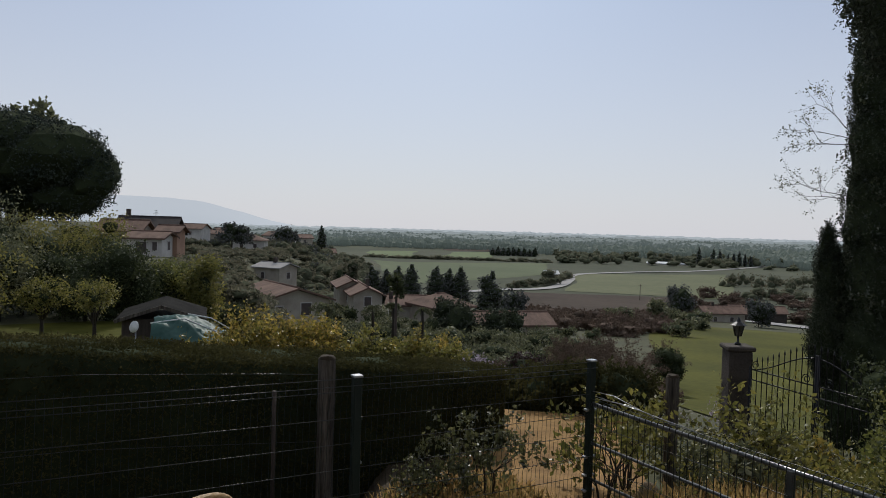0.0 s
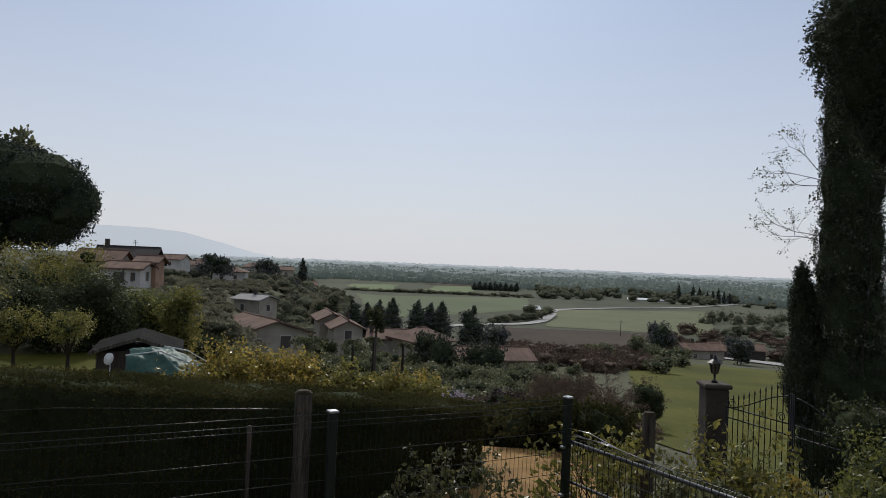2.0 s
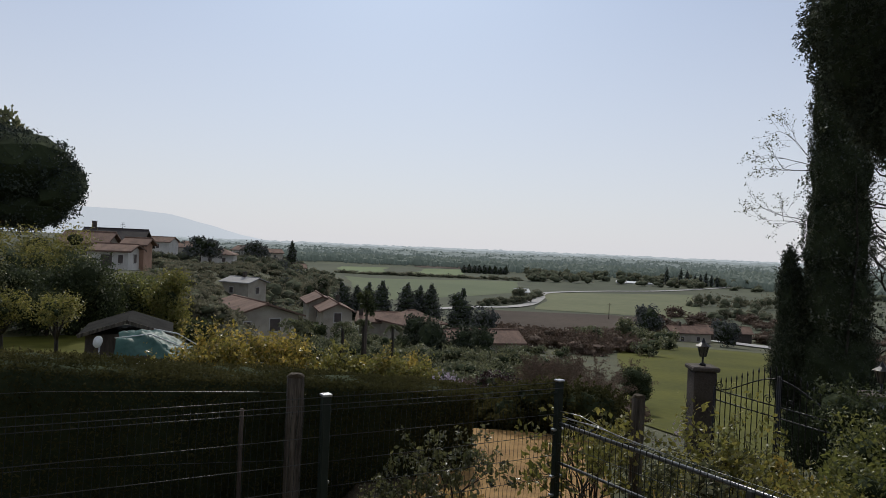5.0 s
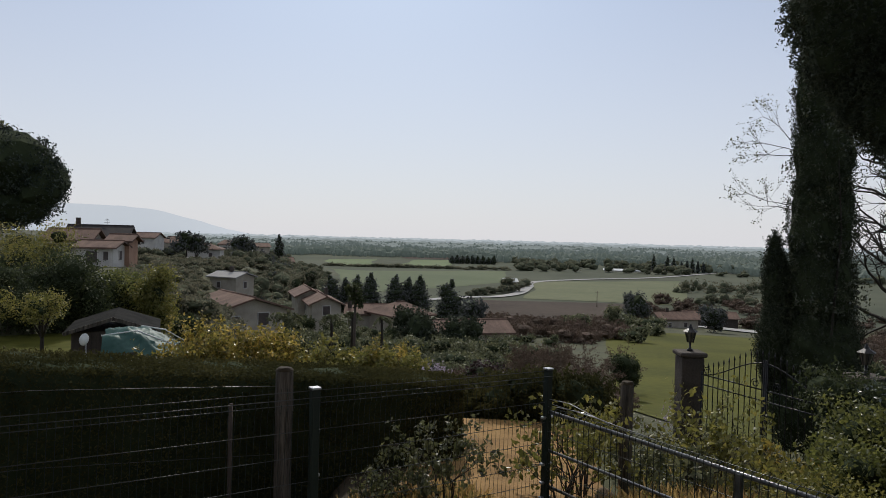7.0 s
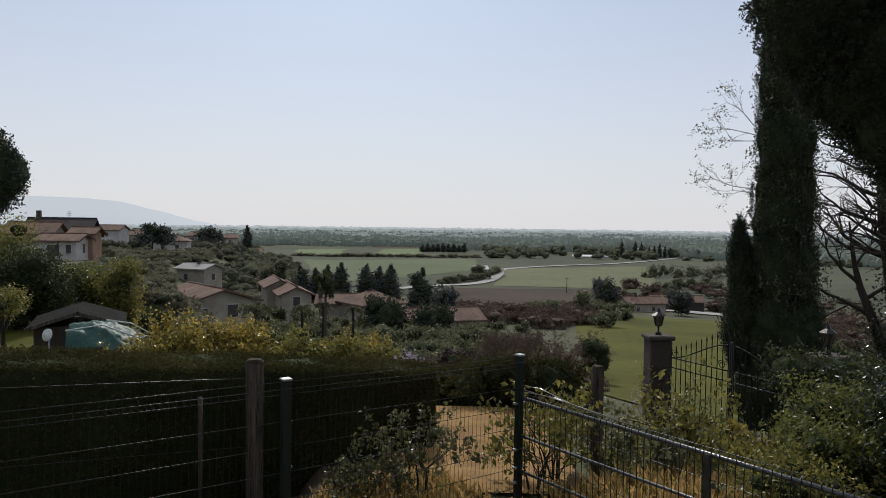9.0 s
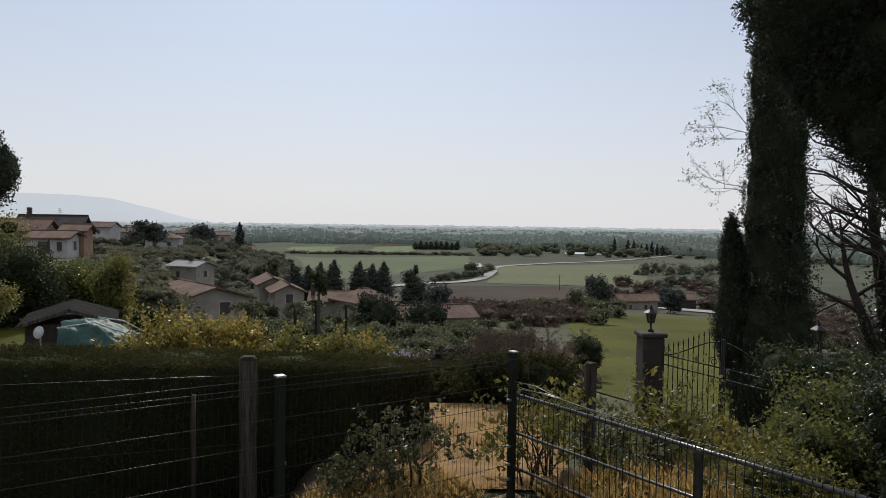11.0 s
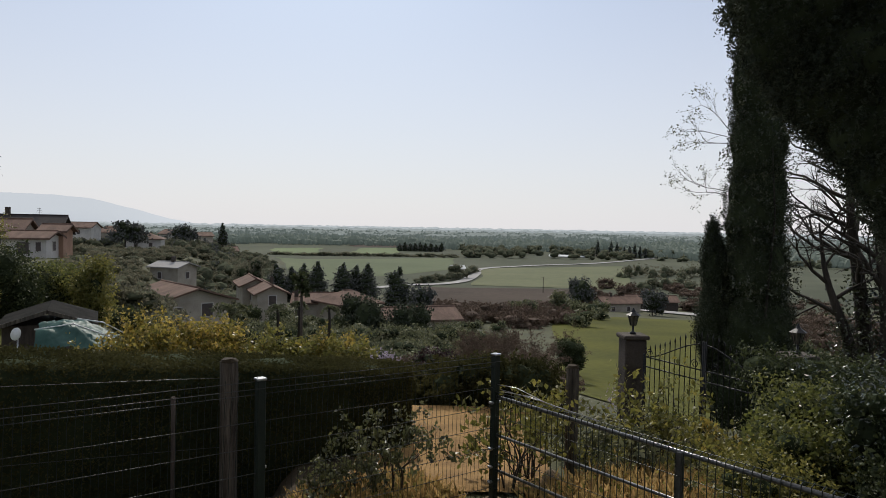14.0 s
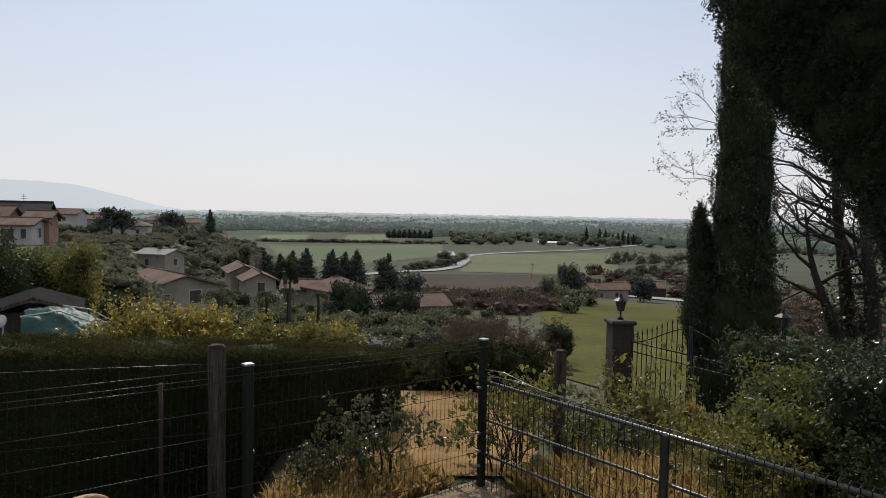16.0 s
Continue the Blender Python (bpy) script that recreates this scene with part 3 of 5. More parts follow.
# houses down the slope
house("house", at_slope(-16.46, 90.7, -0.1323), -53, 11, 8.4, 2.5, 1.3, M["cream"], M["tiles"], "low cream house with a shallow clay tile gable roof", [(-3, 1.2, 1, 1.2), (0, 1.2, 1, 1.2)], 0.7, side_windows=[(-2.2, 1.3, 0.9, 1.1), (1.2, 1.4, 1.3, 1.5)])
house("house", at_slope(-9.87, 106.7, -0.130), -72, 11, 4.2, 3.5, 0.95, M["cream"], M["tiles"], "cream house with stepped clay tile roofs", [(-1.5, 2.6, 1, 1.3)], side_windows=[(0, 2.6, 1, 1.3)], chimneys=[(-2, 1, 0.5)])
house("house", at_slope(-11.0, 114, -0.1225), -72, 9, 4.0, 4.0, 0.9, M["cream"], M["tiles"], "cream house with stepped clay tile roofs", [])
house("house", at_slope(-6.1, 108, -0.142), 4, 5.6, 7.0, 3.2, 1.0, M["cream"], M["tiles"], "long low cream house with a pale clay tile roof", [(-2.2, 1.6, 1, 1.4), (1.4, 1.6, 1, 1.4)], chimneys=[(-2.6, -1.5, 0.6)])
house("house", at_slope(-3.4, 103, -0.142), 35, 6.5, 7.0, 3.0, 1.4, M["cream"], M["tiles"], "cream house with a hipped clay tile roof", [(0, 1.4, 1, 1.3)], hip=2.5)
house("house", at_slope(2.4, 86, -0.165), 14, 8.5, 6, 2.6, 1.0, M["cream"], M["tiles"], "low house half hidden among trees", [(0, 1.3, 1, 1.2)])
house("house", at_slope(-16.9, 152, -0.085), -25, 7.0, 5.5, 3.2, 0.8, M["cream"], M["asphalt"], "small white house with a pale flat roof", [(-1, 1.6, 0.9, 1.2)], side_windows=[(0, 1.6, 0.9, 1.3)], chimneys=[(0, 0, 0.7)])
house("house", at_slope(-18.9, 222, -0.040), 10, 9.5, 8, 3.0, 1.4, M["white"], M["tiles"], "white hipped house on the hillside", [(-2, 1.4, 1, 1.2), (2, 1.4, 1, 1.2)], hip=3.5)
for az, r, sl, yaw, w, wall in ((-22.6, 300, -0.029, 5, 14, "cream"), (-21.2, 290, -0.029, -10, 10, "cream"), (-20.4, 300, -0.026, 15, 12, "white"), (-16.6, 290, -0.030, -20, 11, "white"), (-15.2, 330, -0.031, 30, 12, "cream"), (-23.6, 260, -0.024, 0, 13, "white"), (-13.2, 300, -0.052, 20, 10, "white")):
    house("house", at_slope(az, r, sl), yaw, w, 8, 3.0, 1.5, M[wall], M["tiles"], "small hillside house with a clay tile roof", [(-w * 0.25, 1.5, 1, 1.2), (w * 0.2, 1.5, 1, 1.2)], hip=0.0)
house("farmhouse", at_slope(18.6, 222, -0.118), 8, 12, 8, 3.0, 1.6, M["cream"], M["tiles"], "farmhouse with a reddish clay tile roof", [(-3, 1.3, 1, 1.3), (2, 1.3, 1, 1.3)], chimneys=[(-2, 0, 0.6)])
house("farmhouse", at_slope(21.2, 240, -0.112), -6, 16, 8, 2.8, 1.6, M["pillar"], M["tiles"], "long farm building with a clay tile roof", [])
house("farm_shed", at_slope(14.7, 640, -0.0462), -18, 34, 9, 2.5, 1.2, M["white"], M["pole"], "long white farm shed on the plain", [], group="")
house("farm_shed", at_slope(24.0, 700, -0.041), 10, 40, 9, 3, 1.2, M["white"], M["pole"], "long white farm shed on the plain", [], group="")
house("white_house", at_slope(5.6, 372, -0.070), 10, 7, 6, 2.6, 1.4, M["white"], M["pole"], "small white building beside the road", [], group="")

# ---- middle distance: trees ----
CON = "dark green conifer tree beside the houses"
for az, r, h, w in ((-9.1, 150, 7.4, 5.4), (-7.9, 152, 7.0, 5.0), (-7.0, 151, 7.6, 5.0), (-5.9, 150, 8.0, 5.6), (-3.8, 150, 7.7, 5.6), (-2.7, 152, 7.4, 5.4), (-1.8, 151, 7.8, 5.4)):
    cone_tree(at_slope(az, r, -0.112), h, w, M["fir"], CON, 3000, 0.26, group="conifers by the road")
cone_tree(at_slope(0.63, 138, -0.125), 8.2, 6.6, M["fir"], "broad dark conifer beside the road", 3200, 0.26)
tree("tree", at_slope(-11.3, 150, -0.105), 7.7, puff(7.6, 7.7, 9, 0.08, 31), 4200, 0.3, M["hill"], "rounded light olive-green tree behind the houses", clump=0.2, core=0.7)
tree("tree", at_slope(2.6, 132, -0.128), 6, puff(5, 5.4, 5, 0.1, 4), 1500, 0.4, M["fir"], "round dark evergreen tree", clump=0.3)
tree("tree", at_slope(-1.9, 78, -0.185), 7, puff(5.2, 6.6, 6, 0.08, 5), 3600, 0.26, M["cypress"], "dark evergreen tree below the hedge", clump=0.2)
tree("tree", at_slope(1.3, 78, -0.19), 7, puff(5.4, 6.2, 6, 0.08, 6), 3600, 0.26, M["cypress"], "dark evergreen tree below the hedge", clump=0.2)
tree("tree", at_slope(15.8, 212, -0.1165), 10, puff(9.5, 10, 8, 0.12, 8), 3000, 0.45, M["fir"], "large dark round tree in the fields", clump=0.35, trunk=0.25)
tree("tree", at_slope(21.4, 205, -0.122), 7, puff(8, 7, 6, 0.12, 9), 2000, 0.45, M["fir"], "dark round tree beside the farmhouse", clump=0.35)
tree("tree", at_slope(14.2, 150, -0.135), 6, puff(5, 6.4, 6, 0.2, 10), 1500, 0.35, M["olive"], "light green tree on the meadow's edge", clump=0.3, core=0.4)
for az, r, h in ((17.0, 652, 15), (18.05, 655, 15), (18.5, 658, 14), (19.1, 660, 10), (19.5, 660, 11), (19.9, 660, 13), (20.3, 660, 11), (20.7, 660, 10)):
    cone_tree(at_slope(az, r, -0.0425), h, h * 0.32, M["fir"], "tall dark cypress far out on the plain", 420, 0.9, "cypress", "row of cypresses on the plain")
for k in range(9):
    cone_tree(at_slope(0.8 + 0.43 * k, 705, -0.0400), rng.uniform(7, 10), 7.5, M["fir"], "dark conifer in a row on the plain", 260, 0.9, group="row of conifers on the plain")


def canopy(name, spots, mat, label, size=0.4, leaves=500, kind="stuff", core=0.58, shade="core"):
    """A wood or thicket that nobody could count: many crowns in one thing. spots: (az, r, slope of the foot, width, height)."""
    t = thing(name, (0, 0, 0), 0, label, "thicket", kind=kind)
    blobs = []
    for i, (az, r, sl, w, h) in enumerate(spots):
        x, y, z = at_slope(az, r, sl) if sl is not None else spot(az, r)
        g = np.random.default_rng(i)
        for _ in range(4):
            s = g.uniform(0.24, 0.42)
            blobs.append((x + w * g.uniform(-0.28, 0.28), y + w * g.uniform(-0.28, 0.28), z + h * g.uniform(0.14, 0.62), w * s, w * s, h * s * 0.85))
    leaf_mesh("leaves", in_blobs(blobs, leaves * len(spots), 0.5, size * 0.7, 0.2), size, mat, t)
    # filler bodies; the shade materials carry the crowns' inner shade as colour
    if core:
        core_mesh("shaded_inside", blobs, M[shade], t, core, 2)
    return t


def scatter(n, az0, az1, r0, r1, w0, w1, h0, h1, seed):
    g = np.random.default_rng(seed)
    return [(g.uniform(az0, az1), r0 * (r1 / r0) ** g.uniform(), None, (w := g.uniform(w0, w1)), g.uniform(h0, h1)) for _ in range(n)]


def hillside(spots):
    """Keeps the trees of the hillside low enough to leave the houses above them in view."""
    kept = []
    for az, r, _, w, h in spots:
        cap = float(np.interp(r, (120, 150, 158, 218, 230, 300, 430), (-0.095, -0.090, -0.062, -0.043, -0.026, -0.018, -0.010)))
        room = EYE + cap * r - spot(az, r)[2]
        if room > 1.6:
            kept.append((az, r, None, w * min(1, max(0.55, room / h)), min(h, room) * 1.12))
    return kept


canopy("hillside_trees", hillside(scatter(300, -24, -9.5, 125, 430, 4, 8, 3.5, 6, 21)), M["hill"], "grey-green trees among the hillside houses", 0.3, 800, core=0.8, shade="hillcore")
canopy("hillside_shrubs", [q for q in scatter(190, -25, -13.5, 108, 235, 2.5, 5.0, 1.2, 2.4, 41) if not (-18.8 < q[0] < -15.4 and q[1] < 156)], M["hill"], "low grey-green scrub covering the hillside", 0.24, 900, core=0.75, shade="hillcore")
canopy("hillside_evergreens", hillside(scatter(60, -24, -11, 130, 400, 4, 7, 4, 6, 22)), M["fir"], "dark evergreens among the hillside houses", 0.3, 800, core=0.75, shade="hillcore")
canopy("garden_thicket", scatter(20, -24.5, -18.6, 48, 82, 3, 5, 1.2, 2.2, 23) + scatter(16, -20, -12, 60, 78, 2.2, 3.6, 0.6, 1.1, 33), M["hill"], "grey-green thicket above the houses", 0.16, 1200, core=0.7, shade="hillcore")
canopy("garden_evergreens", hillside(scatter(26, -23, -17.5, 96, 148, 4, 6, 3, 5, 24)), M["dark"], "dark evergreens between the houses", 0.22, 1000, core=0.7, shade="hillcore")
canopy("village_shrubs", scatter(44, -12, 6, 56, 96, 2.5, 4.5, 1.6, 3.0, 25) + scatter(30, -4.5, 4.5, 46, 66, 2.2, 3.6, 0.9, 1.7, 42), M["olive"], "grey-green shrubs in the village gardens", 0.16, 1000)
canopy("village_evergreens", [(2.2, 76, -0.175, 4, 3.0), (4.2, 74, -0.18, 3.6, 2.6), (5.6, 78, -0.172, 3.5, 2.2), (-8.6, 92, -0.15, 3.6, 2.8), (-11.4, 96, -0.142, 4, 3.2), (-4.6, 90, -0.155, 3.4, 2.4)], M["dark"], "dark evergreen shrubs against the house walls", 0.15, 2200, core=0.7)
canopy("village_light_shrubs", scatter(22, -8, 10, 60, 130, 2.5, 4, 1.5, 2.6, 26), M["olive"], "light green shrubs in the village gardens", 0.22, 600)
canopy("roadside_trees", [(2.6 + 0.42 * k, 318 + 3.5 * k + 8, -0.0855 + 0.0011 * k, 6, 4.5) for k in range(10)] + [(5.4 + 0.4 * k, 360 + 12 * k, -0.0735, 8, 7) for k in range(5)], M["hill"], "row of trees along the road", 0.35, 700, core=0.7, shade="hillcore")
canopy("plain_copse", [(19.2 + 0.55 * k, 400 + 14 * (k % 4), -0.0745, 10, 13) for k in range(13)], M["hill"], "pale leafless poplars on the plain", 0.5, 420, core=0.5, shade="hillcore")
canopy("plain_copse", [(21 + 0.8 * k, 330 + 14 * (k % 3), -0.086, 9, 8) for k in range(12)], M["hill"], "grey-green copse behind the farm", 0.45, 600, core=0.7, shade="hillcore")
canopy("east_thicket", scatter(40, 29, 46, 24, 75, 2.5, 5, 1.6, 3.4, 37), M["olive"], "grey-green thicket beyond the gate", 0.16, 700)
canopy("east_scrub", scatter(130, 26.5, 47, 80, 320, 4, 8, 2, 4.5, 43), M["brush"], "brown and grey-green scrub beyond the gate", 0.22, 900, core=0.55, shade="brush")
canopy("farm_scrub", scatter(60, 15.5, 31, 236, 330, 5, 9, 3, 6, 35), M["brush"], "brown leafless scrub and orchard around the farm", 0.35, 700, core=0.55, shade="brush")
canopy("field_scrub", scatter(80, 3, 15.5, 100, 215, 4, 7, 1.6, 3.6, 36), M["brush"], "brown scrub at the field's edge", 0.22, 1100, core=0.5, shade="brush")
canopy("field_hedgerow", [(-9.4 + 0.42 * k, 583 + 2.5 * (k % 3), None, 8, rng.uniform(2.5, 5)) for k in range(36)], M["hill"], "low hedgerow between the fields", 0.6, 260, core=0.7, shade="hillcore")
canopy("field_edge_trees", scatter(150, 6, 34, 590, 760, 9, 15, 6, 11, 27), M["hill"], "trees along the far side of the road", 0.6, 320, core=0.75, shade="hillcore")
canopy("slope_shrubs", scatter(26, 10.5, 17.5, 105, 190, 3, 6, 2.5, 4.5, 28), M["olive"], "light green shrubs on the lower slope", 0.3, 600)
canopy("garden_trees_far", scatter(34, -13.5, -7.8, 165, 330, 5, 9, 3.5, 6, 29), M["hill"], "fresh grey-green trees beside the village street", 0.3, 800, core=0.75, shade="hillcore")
for i, (az, r, h, w) in enumerate(((-20.3, 205, 7, 9), (-19.6, 210, 6, 7), (-16.5, 250, 7, 9), (-15.8, 252, 6, 6))):
    tree("cedar", at_slope(az, r, -0.036), h, puff(w, h, 9, 0.2, 140 + i), 1100, 0.5, M["fir"], "dark spreading cedar on the hillside", "cedar", 0.2, 0.6, "cedars", 0.4, rough=0.3)
cone_tree(at_slope(-13.3, 215, -0.036), 6.5, 3.4, M["fir"], "dark pointed conifer on the hillside", 700, 0.4)


# ---- the slope just below the garden ----
def bare_shrub(name, at, w, h, twigs, label, mat="twigs", tip_leaves=0, leaf="olive", leaf_size=0.05, seed=0, category="shrub", trunk=0.05, group=""):
    """A leafless shrub: many forking shoots from the foot."""
    t = thing(name, at, 0, label, category, group)
    lines, tips = [], []
    for _ in range(twigs):
        a = rng.uniform(0, 6.28)
        aim = (math.cos(a) * w / h * 0.55, math.sin(a) * w / h * 0.55, rng.uniform(0.5, 1.1))
        limbs((math.cos(a) * 0.1 * w, math.sin(a) * 0.1 * w, -0.1), aim, h * 0.36, trunk, 3, 0.5, lines, 0.14, 3, tips, 0.74)
    tagged(tubes("growth", lines, M[mat], t, 3), kind="stuff")
    if tip_leaves:
        p = np.array(tips)[rng.choice(len(tips), tip_leaves)] + rng.normal(size=(tip_leaves, 3)) * leaf_size * 1.2
        leaf_mesh("leaves", p, leaf_size, M[leaf], t)
    return t


for az, r, sl, w, h in ((9.6, 44, -0.205, 6, 3.2), (12.4, 43, -0.205, 6.5, 3.4), (11.2, 36, -0.225, 5.0, 2.6), (7.6, 52, -0.19, 5, 2.4)):
    bare_shrub("bare_shrub", at_slope(az, r, sl), w, h, 14, "brown leafless shrub on the slope", "brush", tip_leaves=9000, leaf="brush", leaf_size=0.06, trunk=0.025, group="brown shrubs on the slope")
tree("round_bush", at_slope(15.0, 40, -0.212), 2.2, puff(2.0, 2.2, 7, 0.05, 171), 5000, 0.07, M["dark"], "round dark evergreen bush on the slope", "bush", 0.05, 0.75, clump=0.07)
tree("purple_tree", at_slope(4.0, 28, -0.25), 2.2, puff(2.4, 2.0, 6, 0.1, 12), 5000, 0.09, M["purple"], "small tree with dark purple leaves behind the hedge", clump=0.08)
tree("purple_tree", at_slope(2.6, 24, -0.26), 1.8, puff(2.0, 1.5, 5, 0.1, 13), 3500, 0.08, M["purple"], "low shrub with dark purple leaves behind the hedge", clump=0.08)
for az, r, w, h in ((-2.8, 22, 1.4, 0.9), (-0.4, 22, 1.4, 0.85), (-1.4, 24, 1.5, 1.0)):
    tree("blossom_shrub", at_slope(az, r, -0.225), h, puff(w, h, 5, 0.1, int(az * 7) + 40), 800, 0.05, M["blossom"], "shrub with pale pink blossom behind the hedge", "shrub", 0.03, 0.5, "blossoming shrubs", 0.06)

canopy("dark_undergrowth", scatter(34, 2.2, 12, 13.3, 15.2, 1.1, 1.6, 1.15, 1.5, 31), M["hedge"], "dark low undergrowth beyond the sandy track", 0.05, 3000)
canopy("slope_undergrowth", scatter(34, -4, 6, 20, 46, 1.8, 3.2, 0.8, 1.5, 32) + scatter(16, 9.6, 14.2, 24, 36, 1.8, 3.0, 0.9, 1.6, 34), M["brush"], "brown scrub on the slope below the garden", 0.06, 2200, core=0.45, shade="brush")
# ---- the garden behind the hedge ----
for i, (az, r, w, h) in enumerate(((-29, 14.5, 1.3, 1.15), (-31.3, 15, 1.1, 1.1), (-27.0, 15.4, 1.1, 1.0))):
    tree("yellow_shrub", spot(az, r, -0.1), h, puff(w, h, 6, 0.05, 70 + i), 1500, 0.06, M["yellow"], "low yellow-green shrub behind the hedge", "shrub", 0.02, 0, "yellow shrubs", 0.06, rough=0.3)
# slender poles and young palms among the shrubs
t = thing("garden_pole", at_slope(-7.1, 18, -0.27), 0, "slim dark wooden pole with a creeper at its top", "pole")
tubes("shaft", [([(0, 0, -0.2), (0, 0, 3.4)], [0.04, 0.032])], M["plank"], t)
leaf_mesh("creeper", in_blobs([(0, 0, 3.3, 0.2, 0.2, 0.3), (-0.12, 0, 3.45, 0.14, 0.14, 0.16), (0.12, 0, 3.1, 0.12, 0.12, 0.2)], 420, 0.2), 0.07, M["dark"], t)
t = thing("utility_pole", at_slope(12.7, 292, -0.098), 0, "lone wooden utility pole in the meadow", "pole")
tubes("shaft", [([(0, 0, -0.3), (0, 0, 7.4)], [0.16, 0.12])], M["plank"], t)
part("crossarm", box((1.6, 0.12, 0.12), (0, 0, 7.0), 0.01), M["plank"], t)
t = thing("roof_antenna", at_slope(-25.9, 118, 0.0), 0, "thin television antenna on the dark roof", "antenna")
tubes("mast", [([(0, 0, -0.6), (0, 0, 1.3)], 0.035)], M["iron"], t)
for k in range(3):
    part("crossbar", box((0.9 - 0.2 * k, 0.04, 0.04), (0, 0, 0.7 + 0.25 * k), 0.005), M["iron"], t)
for az, r, sl, h in ((-7.3, 52, -0.162, 2.4), (-9.0, 50, -0.162, 2.1), (-12.6, 30, -0.185, 1.9), (-4.9, 54, -0.162, 2.2)):
    t = thing("palm_tree", at_slope(az, r, sl), 0, "young palm with a ragged head in a garden below", "palm", "young palms")
    tubes("trunk", [([(0, 0, -0.3), (0.05, 0, h * 0.5), (0, 0, h)], [0.14, 0.11, 0.09])], M["bark"], t)
    fronds = []
    for k in range(16):
        a, up = rng.uniform(0, 6.28), rng.uniform(-0.3, 0.9)
        c, s = math.cos(a), math.sin(a)
        for q in np.linspace(0.1, 1, 14):
            fronds.append((c * 0.8 * q, s * 0.8 * q, h + up * q * 0.6 - 0.55 * q * q))
    leaf_mesh("fronds", np.repeat(fronds, 3, 0) + rng.normal(size=(len(fronds) * 3, 3)) * 0.045, 0.085, M["olive"], t, long=2.5)

# garden trees to the west: umbrella pine, shrubs and fruit trees
pine = [(0, 0, 7.7, 5.6, 5, 2.5), (3.8, -1, 7.6, 3.0, 3, 2.1), (-3.6, 0, 7.6, 4.4, 4, 2.3), (5.6, -0.5, 6.8, 1.5, 2, 1.5), (1.0, -2, 8.5, 3.4, 3, 1.6), (2.5, 1, 6.0, 3.4, 3, 1.7), (-2, -2, 6.0, 4.8, 3, 1.9), (4.6, -1, 5.6, 1.5, 1.5, 1.0)]
tree("umbrella_pine", spot(-36.2, 46, -0.2), 11, pine, 90000, 0.095, M["pine"], "broad dark umbrella pine with a dense crown", "pine tree", 0.4, 0.95, clump=0.12, rough=0.07, shell=0.8)
tree("tree", spot(-35.6, 60), 15, [(2.2, 0, 11.1, 1.8, 1.8, 1.9), (3.4, 0, 10.3, 1.3, 1.3, 1.4), (-1.4, 0, 10.7, 1.4, 1.4, 1.5), (0, 0, 8, 2.2, 2, 2.5)], 3000, 0.28, M["olive"], "tall light green tree behind the pine", clump=0.2, core=0.5)
WEST = [(-33.5, 36, 5.0, 4.2, "spring"), (-37, 34, 6, 4.6, "olive"), (-31.0, 38, 4.6, 4.0, "spring"), (-29.6, 42, 4.0, 3.6, "bush"), (-36.0, 31, 4, 3.2, "olive"), (-28.6, 30, 2.6, 3.0, "dark"), (-27.4, 31, 2.4, 2.5, "dark"),
        (-25.9, 32, 2.8, 2.25, "bush"), (-24.3, 33, 2.8, 2.1, "bush"), (-22.3, 31, 1.6, 2.7, "spring"), (-20.6, 36, 2.2, 1.0, "dark"), (-39, 26, 4, 3.6, "spring"), (-30.6, 30, 2.6, 2.2, "dark"), (-32.0, 32, 3, 2.3, "dark"), (-34.6, 33, 3, 2.2, "dark")]
for i, (az, r, w, h, m) in enumerate(WEST):
    h *= 1.12
    tree("garden_tree", spot(az, r, -0.1), h, puff(w, h, 9, 0.10, 80 + i), 8000, 0.075, M[m], {"spring": "fresh yellow-green spring tree in the garden", "olive": "grey-green leafy tree in the garden", "bush": "leafy fresh green tree in the garden", "dark": "dark glossy evergreen in the garden"}[m], "tree", 0.08, 0.66 if m in ("dark", "bush") else 0.4, "garden trees", 0.13, rough=0.34)
for i, (az, r, w, h) in enumerate(((-33.4, 26.5, 1.6, 1.8), (-30.0, 24, 1.7, 1.9))):
    tree("fruit_tree", spot(az, r, -0.05), h, [(bx, by, bz + 0.25, rx, ry, rz) for bx, by, bz, rx, ry, rz in puff(w, h, 7, 0.38, 100 + i)], 2600, 0.05, M["spring"], "small light green fruit tree on the lawn", "tree", 0.07, 0.35, "fruit trees", 0.08)

# garden shed with felt roof, tarp canopy beside it
shed = thing("garden_shed", spot(-25.2, 22.4, -0.38), 22, "dark timber garden shed with a grey felt roof", "shed")
part("body", box((2.1, 2.2, 1.5), (0, 0, 0.62), 0.02), M["plank"], shed)
for s in (-1, 1):
    part("roof_slope", box((1.3, 2.7, 0.06), (s * 0.59, 0, 1.56), 0.01, ry=s * 18), M["felt"], shed, "grey felt roof slope")
for s in (-1, 1):
    part("barge_board", box((1.32, 0.03, 0.10), (s * 0.59, -1.365, 1.55), 0.005, ry=s * 18), M["wood"], shed, "pale weathered board on the roof edge")
part("door", box((0.8, 0.05, 1.25), (0.3, -1.13, 0.5), 0.01), M["shutter"], shed)
tarp = thing("tarp_canopy", spot(-23.3, 19.6, -0.22), 16, "crumpled green tarpaulin canopy on thin pale poles", "canopy")
bm = bmesh.new()
bmesh.ops.create_grid(bm, x_segments=36, y_segments=30, size=1)
